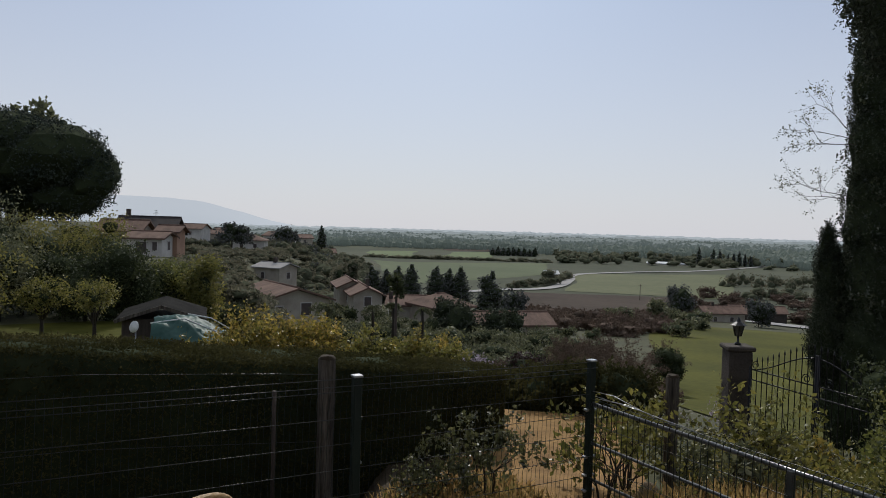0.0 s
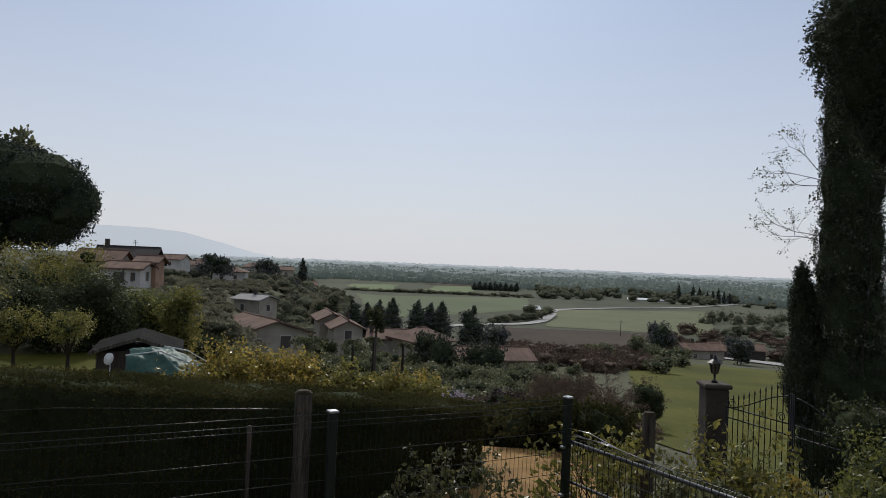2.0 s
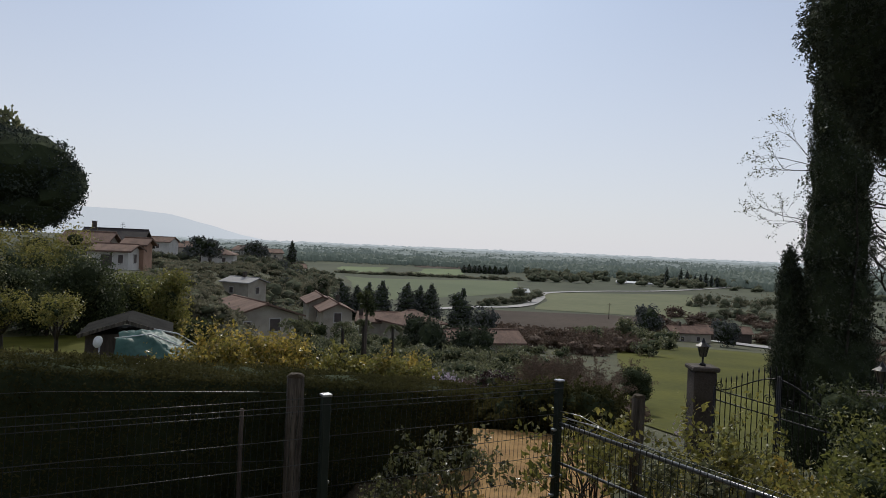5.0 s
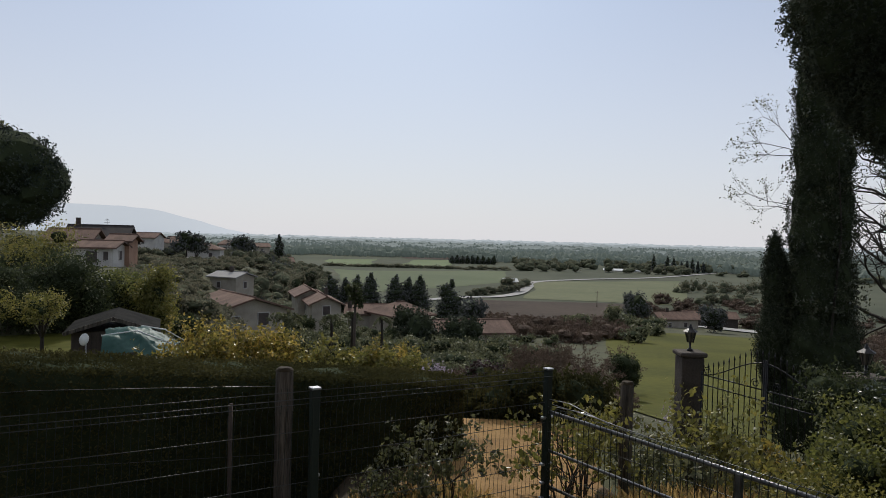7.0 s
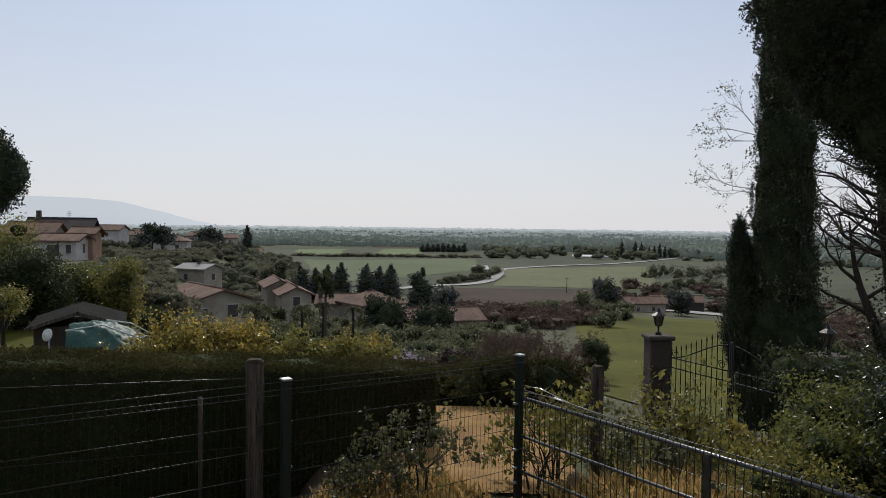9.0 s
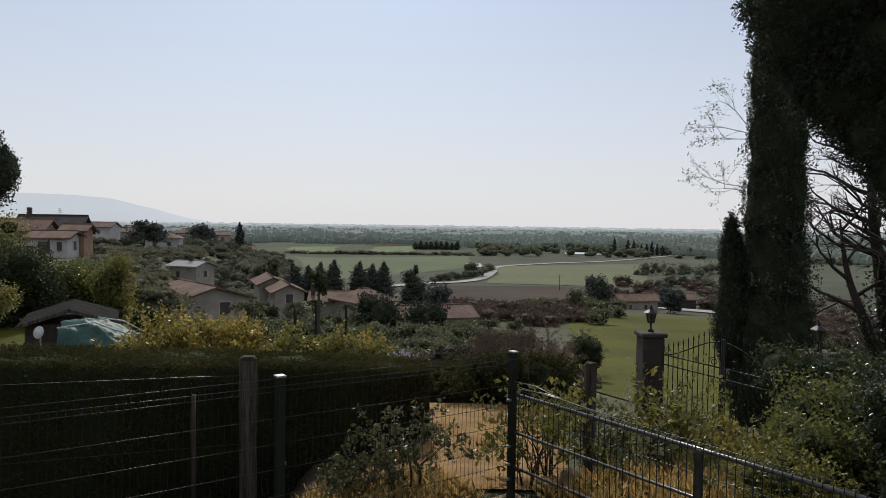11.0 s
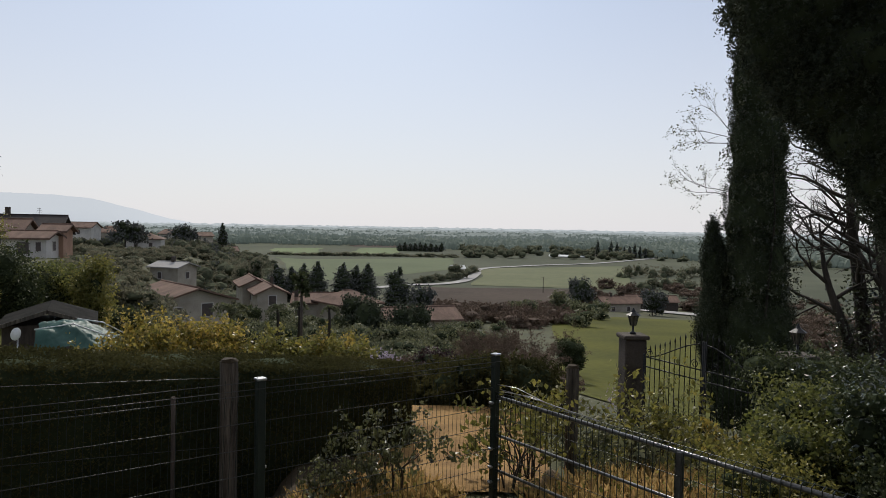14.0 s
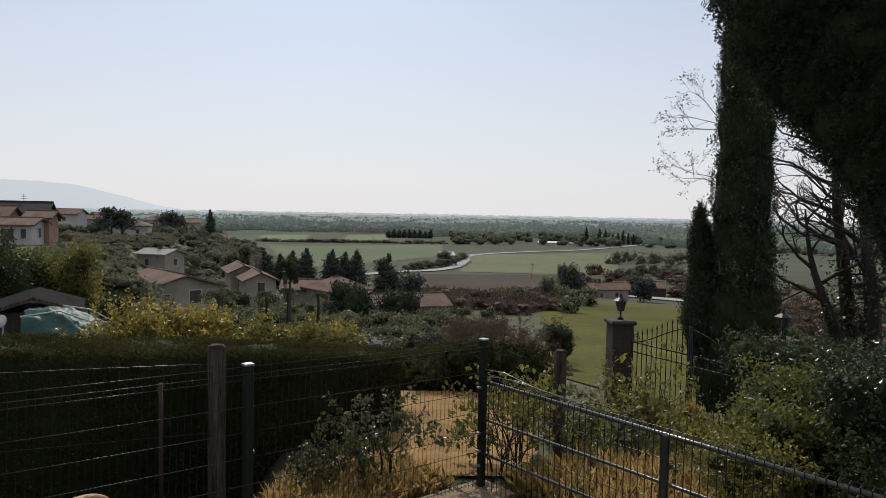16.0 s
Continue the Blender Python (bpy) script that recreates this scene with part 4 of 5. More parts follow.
for v in bm.verts:
    x, y = v.co.x, v.co.y
    z = 1.44 - 0.10 * abs(x + 0.3) ** 1.3 - 0.34 * max(0, x) - 0.22 * max(0, -y) - 0.55 * max(0, -y - 0.55) * (1.1 - 0.9 * x) - 0.10 * max(0, y)
    z += 0.07 * noise.noise((x * 2.2, y * 2.2, 1)) + 0.045 * math.sin(x * 7 + y * 9) * (0.3 + abs(y)) + 0.05 * noise.noise((x * 6, y * 5, 4)) + 0.03 * noise.noise((x * 14, y * 9, 8))
    v.co = (x * 0.9 + 0.06 * noise.noise((y * 4, x, 2)), y * 0.8 + 0.07 * noise.noise((x * 4, y, 7)), z)
part("sheet", bm, M["tarp"], tarp, "crumpled green tarpaulin sheet", smooth=True)
for x, y in ((-0.75, -0.55), (0.75, -0.55), (-0.75, 0.6), (0.75, 0.6)):
    tubes("leg", [([(x, y, -0.2), (x, y, 0.95)], 0.022)], M["pole"], tarp, 6)
tubes("ridge_pole", [([(-0.95, -0.25, 1.30), (-0.1, -0.3, 1.42), (0.95, -0.35, 0.98)], 0.02)], M["pole"], tarp, 6)
tubes("ridge_pole", [([(-0.1, 0.3, 1.47), (0.5, 0.3, 1.36), (0.98, 0.35, 1.06)], 0.018)], M["pole"], tarp, 6)
b = thing("white_table", spot(-23.9, 18.6, -0.25), 16, "small white garden table under the canopy", "table")
part("tabletop", box((0.5, 0.4, 0.04), (0, 0, 0.72), 0.01), M["pole"], b)
for x, y in ((-0.2, -0.15), (0.2, -0.15), (-0.2, 0.15), (0.2, 0.15)):
    tubes("leg", [([(x, y, 0), (x, y, 0.71)], 0.018)], M["pole"], b, 6)
dish = thing("satellite_dish", spot(-27.3, 19.5, 0.05), -20, "small round white satellite dish on a pole", "dish")
bm = bmesh.new()
bmesh.ops.create_uvsphere(bm, u_segments=20, v_segments=12, radius=0.6)
bmesh.ops.delete(bm, geom=[v for v in bm.verts if v.co.z > -0.545], context="VERTS")
bmesh.ops.solidify(bm, geom=bm.faces[:], thickness=0.012)
bmesh.ops.transform(bm, matrix=pose(0, 0.0, 0.85, 75, 0, 0) @ pose(0, 0, 0.58), verts=bm.verts)
part("reflector", bm, M["pole"], dish, smooth=True)
tubes("mast", [([(0, 0.05, -0.2), (0, 0.05, 0.9)], 0.02)], M["steel"], dish, 6)

# ---- the clipped hedge ----
def hedge():
    t = thing("clipped_hedge", (0, 0, 0), 0, "long clipped dark green hedge with a rounded end", "hedge")
    a, b = Vector((0.20, 10.38, 0)), Vector((-9.3, 3.9, 0))
    along, across = (b - a).normalized(), Vector((-(b - a).y, (b - a).x, 0)).normalized()
    if across.y < 0:
        across = -across
    length, half = (b - a).length, 0.55

    def top(s):
        return 0.86 + 0.13 * min(s, 6.5) + 0.05 * max(0, s - 6.5)

    bm = bmesh.new()
    n, m = 120, 20
    grid = []
    for i in range(n + 1):
        s = length * i / n
        k = min(1.0, math.sqrt(max(0.0, 1 - (1 - min(1, (s + 0.02) / 0.5)) ** 2)))
        row = []
        for j in range(m + 1):
            u = j / m
            if u < 0.36:
                w, z = -1.0, u / 0.36
            elif u > 0.64:
                w, z = 1.0, (1 - u) / 0.36
            else:
                w, z = (u - 0.5) / 0.14, 1.0
            zz = -1.0 + (top(s) + 1.0) * z * (1 - 0.10 * (1 - k)) - 0.06 * (abs(w) > 0.8) * (z > 0.95)
            p = a + along * s + across * (w * half * (0.25 + 0.75 * k) * 0.93)
            p.z = zz
            d = noise.noise(p * 1.7) * 0.05 + noise.noise(p * 6) * 0.03
            row.append(bm.verts.new(p + across * d * w + Vector((0, 0, d * (z > 0.9)))))
        grid.append(row)
    for i in range(n):
        for j in range(m):
            bm.faces.new((grid[i][j], grid[i + 1][j], grid[i + 1][j + 1], grid[i][j + 1]))
    bm.faces.new(grid[0][::-1])
    # dark solid body under the leaves, coloured for the hedge's inner shade
    part("hedge_shade_core", bm, M["core"], t, smooth=True)
    pts = []
    for _ in range(110000):
        s = length * rng.uniform() ** 1.25
        f = rng.uniform()
        k = math.sqrt(max(0.02, 1 - (1 - min(1, (s + 0.02) / 0.5)) ** 2))
        if f < 0.5:
            w, z = rng.uniform(-1, 1), top(s) + rng.normal() * 0.025
        elif f < 0.93:
            w, z = -1.0, rng.uniform(-0.9, top(s))
        else:
            s, w, z = rng.uniform(0, 0.3), rng.uniform(-1, 1), rng.uniform(-0.8, top(0))
        k = math.sqrt(max(0.02, 1 - (1 - min(1, (s + 0.02) / 0.5)) ** 2))
        p = a + along * s + across * (w * half * (0.25 + 0.75 * k) + rng.normal() * 0.02)
        pts.append((p.x, p.y, z + 0.04 * noise.noise((p.x * 1.7, p.y * 1.7, 0))))
    leaf_mesh("leaves", pts, 0.021, M["hedge"], t, up=0.5, long=2.0)


hedge()

# ---- the fence, its corner, the railing ----
U, V = Vector((0.826, 0.563, 0)), Vector((0.566, -0.824, 0))
CORNER = Vector((1.07, 6.78, 0))
PITCH = 2.47
YAW_U, YAW_V = math.degrees(math.atan2(U.y, U.x)), math.degrees(math.atan2(V.y, V.x))


def fence_post(at, h, label, size=0.067):
    t = thing("fence_post", at, YAW_U, label, "fence post", "mesh fence posts")
    part("shaft", box((size, size, h), (0, 0, h / 2), 0.006), M["green"], t)
    part("cap", box((size + 0.012, size + 0.012, 0.018), (0, 0, h + 0.008), 0.004), M["steel"], t, "pale metal cap")
    for z in (0.45, 0.85, 1.2):
        part("clip", box((0.022, 0.016, 0.022), (size / 2 + 0.006, -0.01, z * h / 1.53), 0.003), M["steel" if z == 0.85 else "green"], t)
    return t


for k in range(0, 3):
    p = CORNER - U * PITCH * k
    fence_post((p.x, p.y, 0.18 + 0.065 * k), 1.53, "dark green square steel fence post with a pale cap")


def repeat_part(ob, xs):
    """The same part again at other places along its thing's x."""
    for x in xs:
        o = new(ob.name.split(".")[0], ob.data)
        o.parent = ob.parent
        o.location.x = x


def mesh_panel(name, start, along, length, z0, z1, bars, label, step=0.05, wire=0.0021):
    """Welded mesh: thin uprights kinked at the folds, paired level wires."""
    t = thing(name, start, math.degrees(math.atan2(along.y, along.x)), label, "fence panel", "mesh panels")
    t.rotation_euler[1] = 0.0263
    n = int(length / step)
    folds = [z0 + 0.12, z0 + 0.55, z1 - 0.11]
    pts = [(0, 0, z0)]
    for f in folds:
        pts += [(0, 0, f - 0.04), (0, -0.022, f), (0, 0, f + 0.04)]
    pts.append((0, 0, z1 + 0.03))
    repeat_part(tubes("upright", [(pts, wire)], M["green"], t, 4, smooth=False), [i * step for i in range(1, n + 1)])
    for z, y in bars:
        tubes("level_wire", [([(0, y, z), (length / 2, y, z - 0.004), (length, y, z)], wire * 1.5)], M["wire"], t, 5, "bright level wire")
    return t


BARS = [(1.70, 0), (1.65, -0.035), (1.60, 0), (1.39, 0), (1.19, 0), (0.99, 0), (0.79, -0.035), (0.59, 0), (0.39, 0), (0.27, 0)]
for k in range(0, 3):
    p = CORNER - U * PITCH * (k + 1)
    mesh_panel("mesh_panel", (p.x, p.y, 0.065 * (k + 1)), U, PITCH, 0.24, 1.70, BARS, "green welded mesh fence panel with bright level wires")

# low concrete kerb under the fence
kerb = thing("concrete_kerb", (CORNER.x, CORNER.y, 0), YAW_U, "low pale concrete kerb under the mesh fence", "kerb", kind="structure")
part("kerb_block", box((1.55, 0.5, 0.22), (-0.62, -0.1, 0.125), 0.014), M["concrete"], kerb)
kerb = thing("concrete_kerb", (CORNER.x, CORNER.y, 0), YAW_V, "low pale concrete kerb under the railing", "kerb", kind="structure")
for k in range(5):
    part("kerb_block", box((1.2, 0.26, 0.24), (1.2 * (k + 0.5) + 0.2, 0.0, 0.09), 0.012), M["concrete"], kerb)
hose = thing("garden_hose", (CORNER.x, CORNER.y, 0), YAW_U, "brown garden pipe lying beside the kerb", "pipe")
tubes("pipe", [([(-1.7, -0.5, 0.23), (-0.9, -0.42, 0.232), (-0.3, -0.39, 0.232), (0.1, -0.40, 0.23)], 0.028)], M["tiles"], hose, 8)

# round-rail barrier with mesh
rail = thing("railing", (CORNER.x, CORNER.y, 0), YAW_V, "dark metal railing of three round rails with welded mesh", "railing")
RL = 5.6
for z, r in ((1.30, 0.0195), (0.92, 0.0145), (0.57, 0.0145)):
    tubes("rail", [([(0.02, 0, z), (RL / 2, 0, z - 0.005), (RL, 0, z)], r)], M["rail"], rail, 12)
for x in (2.06, 4.1):
    part("post", box((0.05, 0.05, 1.12), (x, 0, 0.74), 0.005), M["rail"], rail)
up = tubes("upright", [([(0.06, -0.034, 0.22), (0.06, -0.034, 1.26), (0.06, -0.022, 1.33), (0.06, 0.022, 1.345)], 0.0045)], M["green"], rail, 4, smooth=False)
repeat_part(up, [i * 0.066 for i in range(1, int(RL / 0.066))])
for z in (1.36, 1.12, 0.74, 0.4):
    tubes("mesh_wire", [([(0.05, -0.036, z), (RL, -0.036, z)], 0.003)], M["green"], rail, 4)
gate = thing("hinge_hardware", (CORNER.x, CORNER.y, 0), YAW_V, "small bright metal brackets clamped to the corner post", "bracket")
for z in (0.45, 0.6, 0.78, 1.24):
    part("bracket", box((0.05, 0.13, 0.022), (0.0, 0.0, z), 0.004), M["steel"], gate)
tubes("wire_loop", [([(0.1, 0.02, 1.36), (0.5, -0.02, 1.40), (1.0, 0.02, 1.35)], 0.004), ([(0.1, -0.02, 1.39), (0.6, 0.03, 1.37), (1.3, -0.02, 1.36)], 0.004), ([(-0.03, 0.0, 1.42), (0.3, 0.0, 1.44), (0.8, 0.0, 1.36)], 0.004)], M["steel"], gate, 5)

# old post-and-wire fence behind
WOODP = Vector((-1.78, 7.92, 0))


def wood_post(at, h, r, label, seed):
    t = thing("wooden_post", at, 0, label, "post", "old fence posts")
    bm = bmesh.new()
    rings, sides = 12, 14
    rows = []
    for i in range(rings + 1):
        z = -0.4 + (h + 0.4) * i / rings
        rows.append([bm.verts.new(((r * (1 + 0.10 * noise.noise((k * 1.3, z * 1.5, seed)))) * math.cos(6.2832 * k / sides), (r * (1 + 0.10 * noise.noise((k * 1.3, z * 1.5, seed)))) * math.sin(6.2832 * k / sides), z + (0.015 * noise.noise((k, seed, 3)) if i == rings else 0))) for k in range(sides)])
    for i in range(rings):
        for k in range(sides):
            bm.faces.new((rows[i][k], rows[i][(k + 1) % sides], rows[i + 1][(k + 1) % sides], rows[i + 1][k]))
    bm.faces.new(rows[-1])
    part("shaft", bm, M["wood"], t)
    # thin uneven cap, darker than the shaft
    bm = bmesh.new()
    bmesh.ops.create_cone(bm, cap_ends=True, segments=14, radius1=r * 1.04, radius2=r * 0.8, depth=0.03, matrix=pose(0, 0, h + 0.012))
    for v in bm.verts:
        v.co.z += 0.02 * noise.noise((v.co.x * 20, v.co.y * 20, seed))
    part("dark_cap", bm, M["earth"], t, "dark cap on the post's top")
    return t


wood_post((WOODP.x, WOODP.y, ground_z(WOODP.x, WOODP.y)), 1.41 - ground_z(WOODP.x, WOODP.y), 0.1, "thick weathered grey wooden post", 3)
wood_post((2.17, 7.95, ground_z(2.17, 7.95)), 1.33, 0.075, "mossy grey wooden post among the shrubs", 5)
t = thing("thin_post", (-2.3, 7.62, ground_z(-2.3, 7.62)), 0, "thin rusty metal post in front of the hedge", "post", "old fence posts")
tubes("shaft", [([(0, 0, -0.3), (0, 0, 1.08 - t.location.z)], 0.024)], M["plank"], t, 6)
t = thing("wire_strands", (0, 0, 0), 0, "slack old wire strands strung on the wooden posts", "wire")
for z0, z1 in ((1.42, 1.22), (0.66, 0.44)):
    a, b, c = (-5.6, 5.7, z0), (-2.3, 7.62, z1 + 0.05), (WOODP.x, WOODP.y, z1)
    tubes("strand", [([a, ((a[0] + b[0]) / 2, (a[1] + b[1]) / 2, z0 - 0.02), b, c], 0.003)], M["wire"], t, 4)

# terrace underfoot and the cane chair on it
slab = thing("terrace", (0, 0, 0), 0, "raised stone terrace", "terrace", kind="structure")
part("slab", box((7, 5.2, 1.34), (-0.4, -0.8, 0.83), 0.02), M["stone"], slab)
chair = thing("cane_chair", (-0.805, 1.50, 1.478), 60, "light cane armchair with a rounded back rim", "chair")
arc = [(0.28 * math.copysign(abs(math.sin(a)) ** 0.6, a), -0.14 + 0.05 * abs(a), 0.60 + 0.27 * abs(math.cos(a)) ** 0.5) for a in np.linspace(-1.55, 1.55, 31)]
tubes("back_rim", [(arc, 0.010)], M["cane"], chair, 10)
for k in range(9):
    x = -0.24 + 0.06 * k
    zt = 0.60 + 0.27 * (1 - (abs(x) / 0.29) ** 3.4) ** 0.3
    tubes("back_cane", [([(x * 0.8, -0.04, 0.43), (x, -0.1 + 0.35 * x * x, zt - 0.015)], 0.006)], M["cane"], chair, 6)
part("seat", box((0.52, 0.5, 0.05), (0, 0.2, 0.43), 0.02), M["cane"], chair)
for x, y in ((-0.23, -0.02), (0.23, -0.02), (-0.23, 0.42), (0.23, 0.42)):
    tubes("leg", [([(x, y, 0.0), (x * 0.95, y * 0.95, 0.41)], 0.018)], M["cane"], chair, 8)

# sandy track beyond the fence
# dark patch painted over the ground where the hedge's shade lies
patch("shaded_verge", [(-60, 4.6), (-1.2, 7.3), (-1.2, 11), (-60, 9)], M["earth"], "bare earth along the hedge, coloured dark for its shade", 0.02, 40, "ground")
patch("sandy_track", [(-4, 7.2), (14.5, 7.2), (12.0, 13.0), (-1, 13.0)], M["sand"], "dry sandy track beyond the fence", 0.035, 40, "track")


def grass(name, spots_xy, h, mat, label, lean=0.35):
    n = len(spots_xy)
    b = np.array([(x, y, ground_z(x, y)) for x, y in spots_xy])
    d = rng.normal(size=(n, 3)) * lean
    d[:, 2] = 1
    hh = h * rng.uniform(0.5, 1.4, n)[:, None]
    side = rng.normal(size=(n, 3)) * [1, 1, 0]
    side /= np.linalg.norm(side, axis=1)[:, None]
    w = 0.006
    v = np.stack([b - side * w, b + side * w, b + d * hh * 0.6, b + d * hh + rng.normal(size=(n, 3)) * 0.2 * hh], 1).reshape(-1, 3)
    i = np.arange(n)[:, None] * 4
    f = np.concatenate([i + [0, 1, 2], i + [0, 2, 3]], 1).reshape(-1, 3)
    return tagged(mesh_ob(name, v, f.tolist(), mat), label, "grass", kind="stuff")


def strip(n, p0, along, length, across, width):
    s, w = rng.uniform(0, length, n), rng.uniform(-1, 1, n) * width
    return [(p0.x + along.x * a + across.x * b, p0.y + along.y * a + across.y * b) for a, b in zip(s, w)]


NU = Vector((-U.y, U.x, 0))
grass("dry_grass", strip(16000, CORNER - U * 7.4 + NU * 0.75, U, 7.2, NU, 0.55), 0.13, M["grass"], "dry yellow-green grass along the fence")
grass("weeds", strip(30000, CORNER + U * 1.3 + V * 0.3, V, 5.5, U, 1.15), 0.2, M["grass"], "dry weeds and grass behind the railing")


def low_weeds(name, count, centre, spread_u, spread_v, height, size, mat, label):
    u, v, z = rng.uniform(-1, 1, count) * spread_u, rng.uniform(0, spread_v, count), np.abs(rng.normal(size=count)) * height
    x, y = centre.x + U.x * u + V.x * v, centre.y + U.y * u + V.y * v
    keep = noise_mask(x, y)
    pts = [(a, c, ground_z(a, c) + h) for a, c, h, k in zip(x, y, z, keep) if k]
    return tagged(leaf_mesh(name, pts, size, M[mat]), label, "weeds", kind="stuff")


def noise_mask(x, y):
    return [noise.noise((a * 1.6, c * 1.6, 4)) > -0.12 for a, c in zip(x, y)]


low_weeds("leafy_weeds", 7000, CORNER + U * 1.3, 1.15, 5.5, 0.16, 0.035, "spring", "yellow-green leafy weeds behind the railing")
low_weeds("dry_leaves", 6000, CORNER + U * 1.3, 1.2, 5.5, 0.10, 0.03, "twigs", "dry brown stalks and leaves behind the railing")
low_weeds("gate_weeds", 22000, CORNER + U * 3.9 - V * 1.6, 1.6, 8.0, 0.2, 0.045, "spring", "yellow-green weeds and low growth before the gate")
low_weeds("rank_weeds", 14000, CORNER + U * 3.9 - V * 1.6, 1.6, 8.0, 0.26, 0.04, "olive", "grey-green rank weeds before the gate")
low_weeds("verge_weeds", 3500, CORNER - U * 3.2 + NU * 0.9, 3.0, 0.5, 0.09, 0.03, "spring", "small green weeds along the fence")


# ---- shrubs by the fence and railing ----
def shoots_shrub(name, at, h, w, stems, leaves, size, mat, label, twig="bark", lean=(0, 0), group="", spread=0.5, depth=3):
    """A loose shrub of forking shoots with leaves along them."""
    t = thing(name, at, 0, label, "shrub", group)
    lines, tips = [], []
    for k in range(stems):
        a = rng.uniform(0, 6.28)
        aim = (math.cos(a) * w / h * 0.5 + lean[0], math.sin(a) * w / h * 0.5 + lean[1], 1)
        limbs((math.cos(a) * 0.05, math.sin(a) * 0.05, -0.05), aim, h * 0.38, 0.013, depth, spread, lines, 0.12, 3, tips, 0.68)
    tagged(tubes("growth", lines, M[twig], t, 4), kind="stuff")
    p = np.array(tips)[rng.choice(len(tips), leaves)] + rng.normal(size=(leaves, 3)) * size * 0.7
    leaf_mesh("leaves", p, size, M[mat], t, up=0.4)
    return t


for az, r, w, h, n, m in ((-20.8, 15.6, 0.8, 1.2, 900, "yellow"), (-19.9, 16.4, 1.2, 1.7, 1500, "yellow"), (-18.4, 15.7, 1.2, 1.55, 1500, "yellow"), (-16.8, 16.3, 1.2, 1.7, 1500, "yellow"), (-15.2, 15.7, 1.2, 1.5, 1300, "yellow"), (-13.7, 16.2, 1.1, 1.5, 1200, "yellow"), (-12.3, 15.6, 1.0, 1.3, 1000, "yellow"),
                         (-10.9, 16.2, 1.1, 1.6, 900, "spring"), (-9.4, 15.7, 1.0, 1.15, 1000, "spring"), (-8.0, 16.0, 1.0, 1.1, 900, "spring"), (-6.4, 15.7, 1.0, 1.2, 1000, "spring"), (-4.9, 16.0, 1.0, 1.25, 1000, "yellow"), (-3.4, 15.6, 0.9, 1.2, 900, "spring")):
    x, y, _ = spot(az, r)
    shoots_shrub("yellow_shrub" if m == "yellow" else "garden_shrub", (x, y, EYE - 0.232 * r), h * (1.22 if az < -11.5 else 1.15), w, 7, int(n * 1.25), 0.058, m, "yellow-leaved upright shrub behind the clipped hedge" if m == "yellow" else "fresh green garden shrub behind the hedge", group="yellow shrubs" if m == "yellow" else "green shrubs", spread=0.42)
shoots_shrub("young_shrub", (0.10, 6.95, 0.1), 1.36, 0.28, 3, 1150, 0.036, "glossy", "young shrub with small glossy leaves behind the mesh")
shoots_shrub("young_shrub", (-0.22, 7.0, 0.1), 0.95, 0.4, 4, 900, 0.034, "glossy", "young shrub with small glossy leaves behind the mesh")
shoots_shrub("young_shrub", (-0.60, 6.92, 0.1), 0.6, 0.55, 4, 600, 0.036, "glossy", "young shrub with small glossy leaves behind the mesh")
shoots_shrub("young_shrub", (-1.85, 6.0, 0.1), 0.5, 0.3, 2, 120, 0.034, "olive", "single young shoot by the fence")
for i, (x, y, h, w, n, m) in enumerate(((1.55, 7.55, 1.1, 0.5, 360, "spring"), (1.62, 7.75, 1.45, 0.5, 620, "spring"), (1.3, 7.1, 1.15, 0.45, 260, "spring"), (2.75, 7.3, 0.8, 0.8, 340, "olive"), (3.0, 8.0, 1.25, 0.7, 420, "spring"), (3.45, 8.7, 1.75, 0.7, 460, "spring"), (2.6, 8.9, 0.8, 0.9, 320, "olive"), (3.5, 7.1, 0.85, 0.9, 360, "spring"), (3.2, 6.3, 0.6, 0.9, 300, "olive"), (4.0, 7.9, 1.0, 0.9, 380, "yellow"))):
    shoots_shrub("wild_shrub", (x, y, ground_z(x, y)), h, w, 4, n, 0.055, m, "loose spring shrub with yellow-green leaves behind the railing" if m != "yellow" else "loose shrub with yellowish spring leaves", group="wild shrubs")
bare_shrub("flowering_shrub", at_slope(16.6, 14, -0.30), 1.8, 1.3, 6, "thin twiggy shrub with pale blossom", tip_leaves=900, leaf="blossom", leaf_size=0.028, trunk=0.008)
bare_shrub("dry_shrub", (3.4, 5.6, 0.15), 1.4, 0.9, 7, "tangle of dry bare stems behind the railing", trunk=0.007)

# ---- gate pillars, lanterns, iron gate ----
def pillar(at, z_top, yaw, label, w=0.45):
    zb = ground_z(at[0], at[1]) - 0.3
    t = thing("gate_pillar", (at[0], at[1], zb), yaw, label, "pillar", "gate pillars")
    part("shaft", box((w, w, z_top - 0.09 - zb), (0, 0, (z_top - 0.09 - zb) / 2), 0.02), M["pillar"], t)
    part("coping", box((w + 0.08, w + 0.08, 0.08), (0, 0, z_top - zb - 0.045), 0.02), M["pillar"], t)
    return t


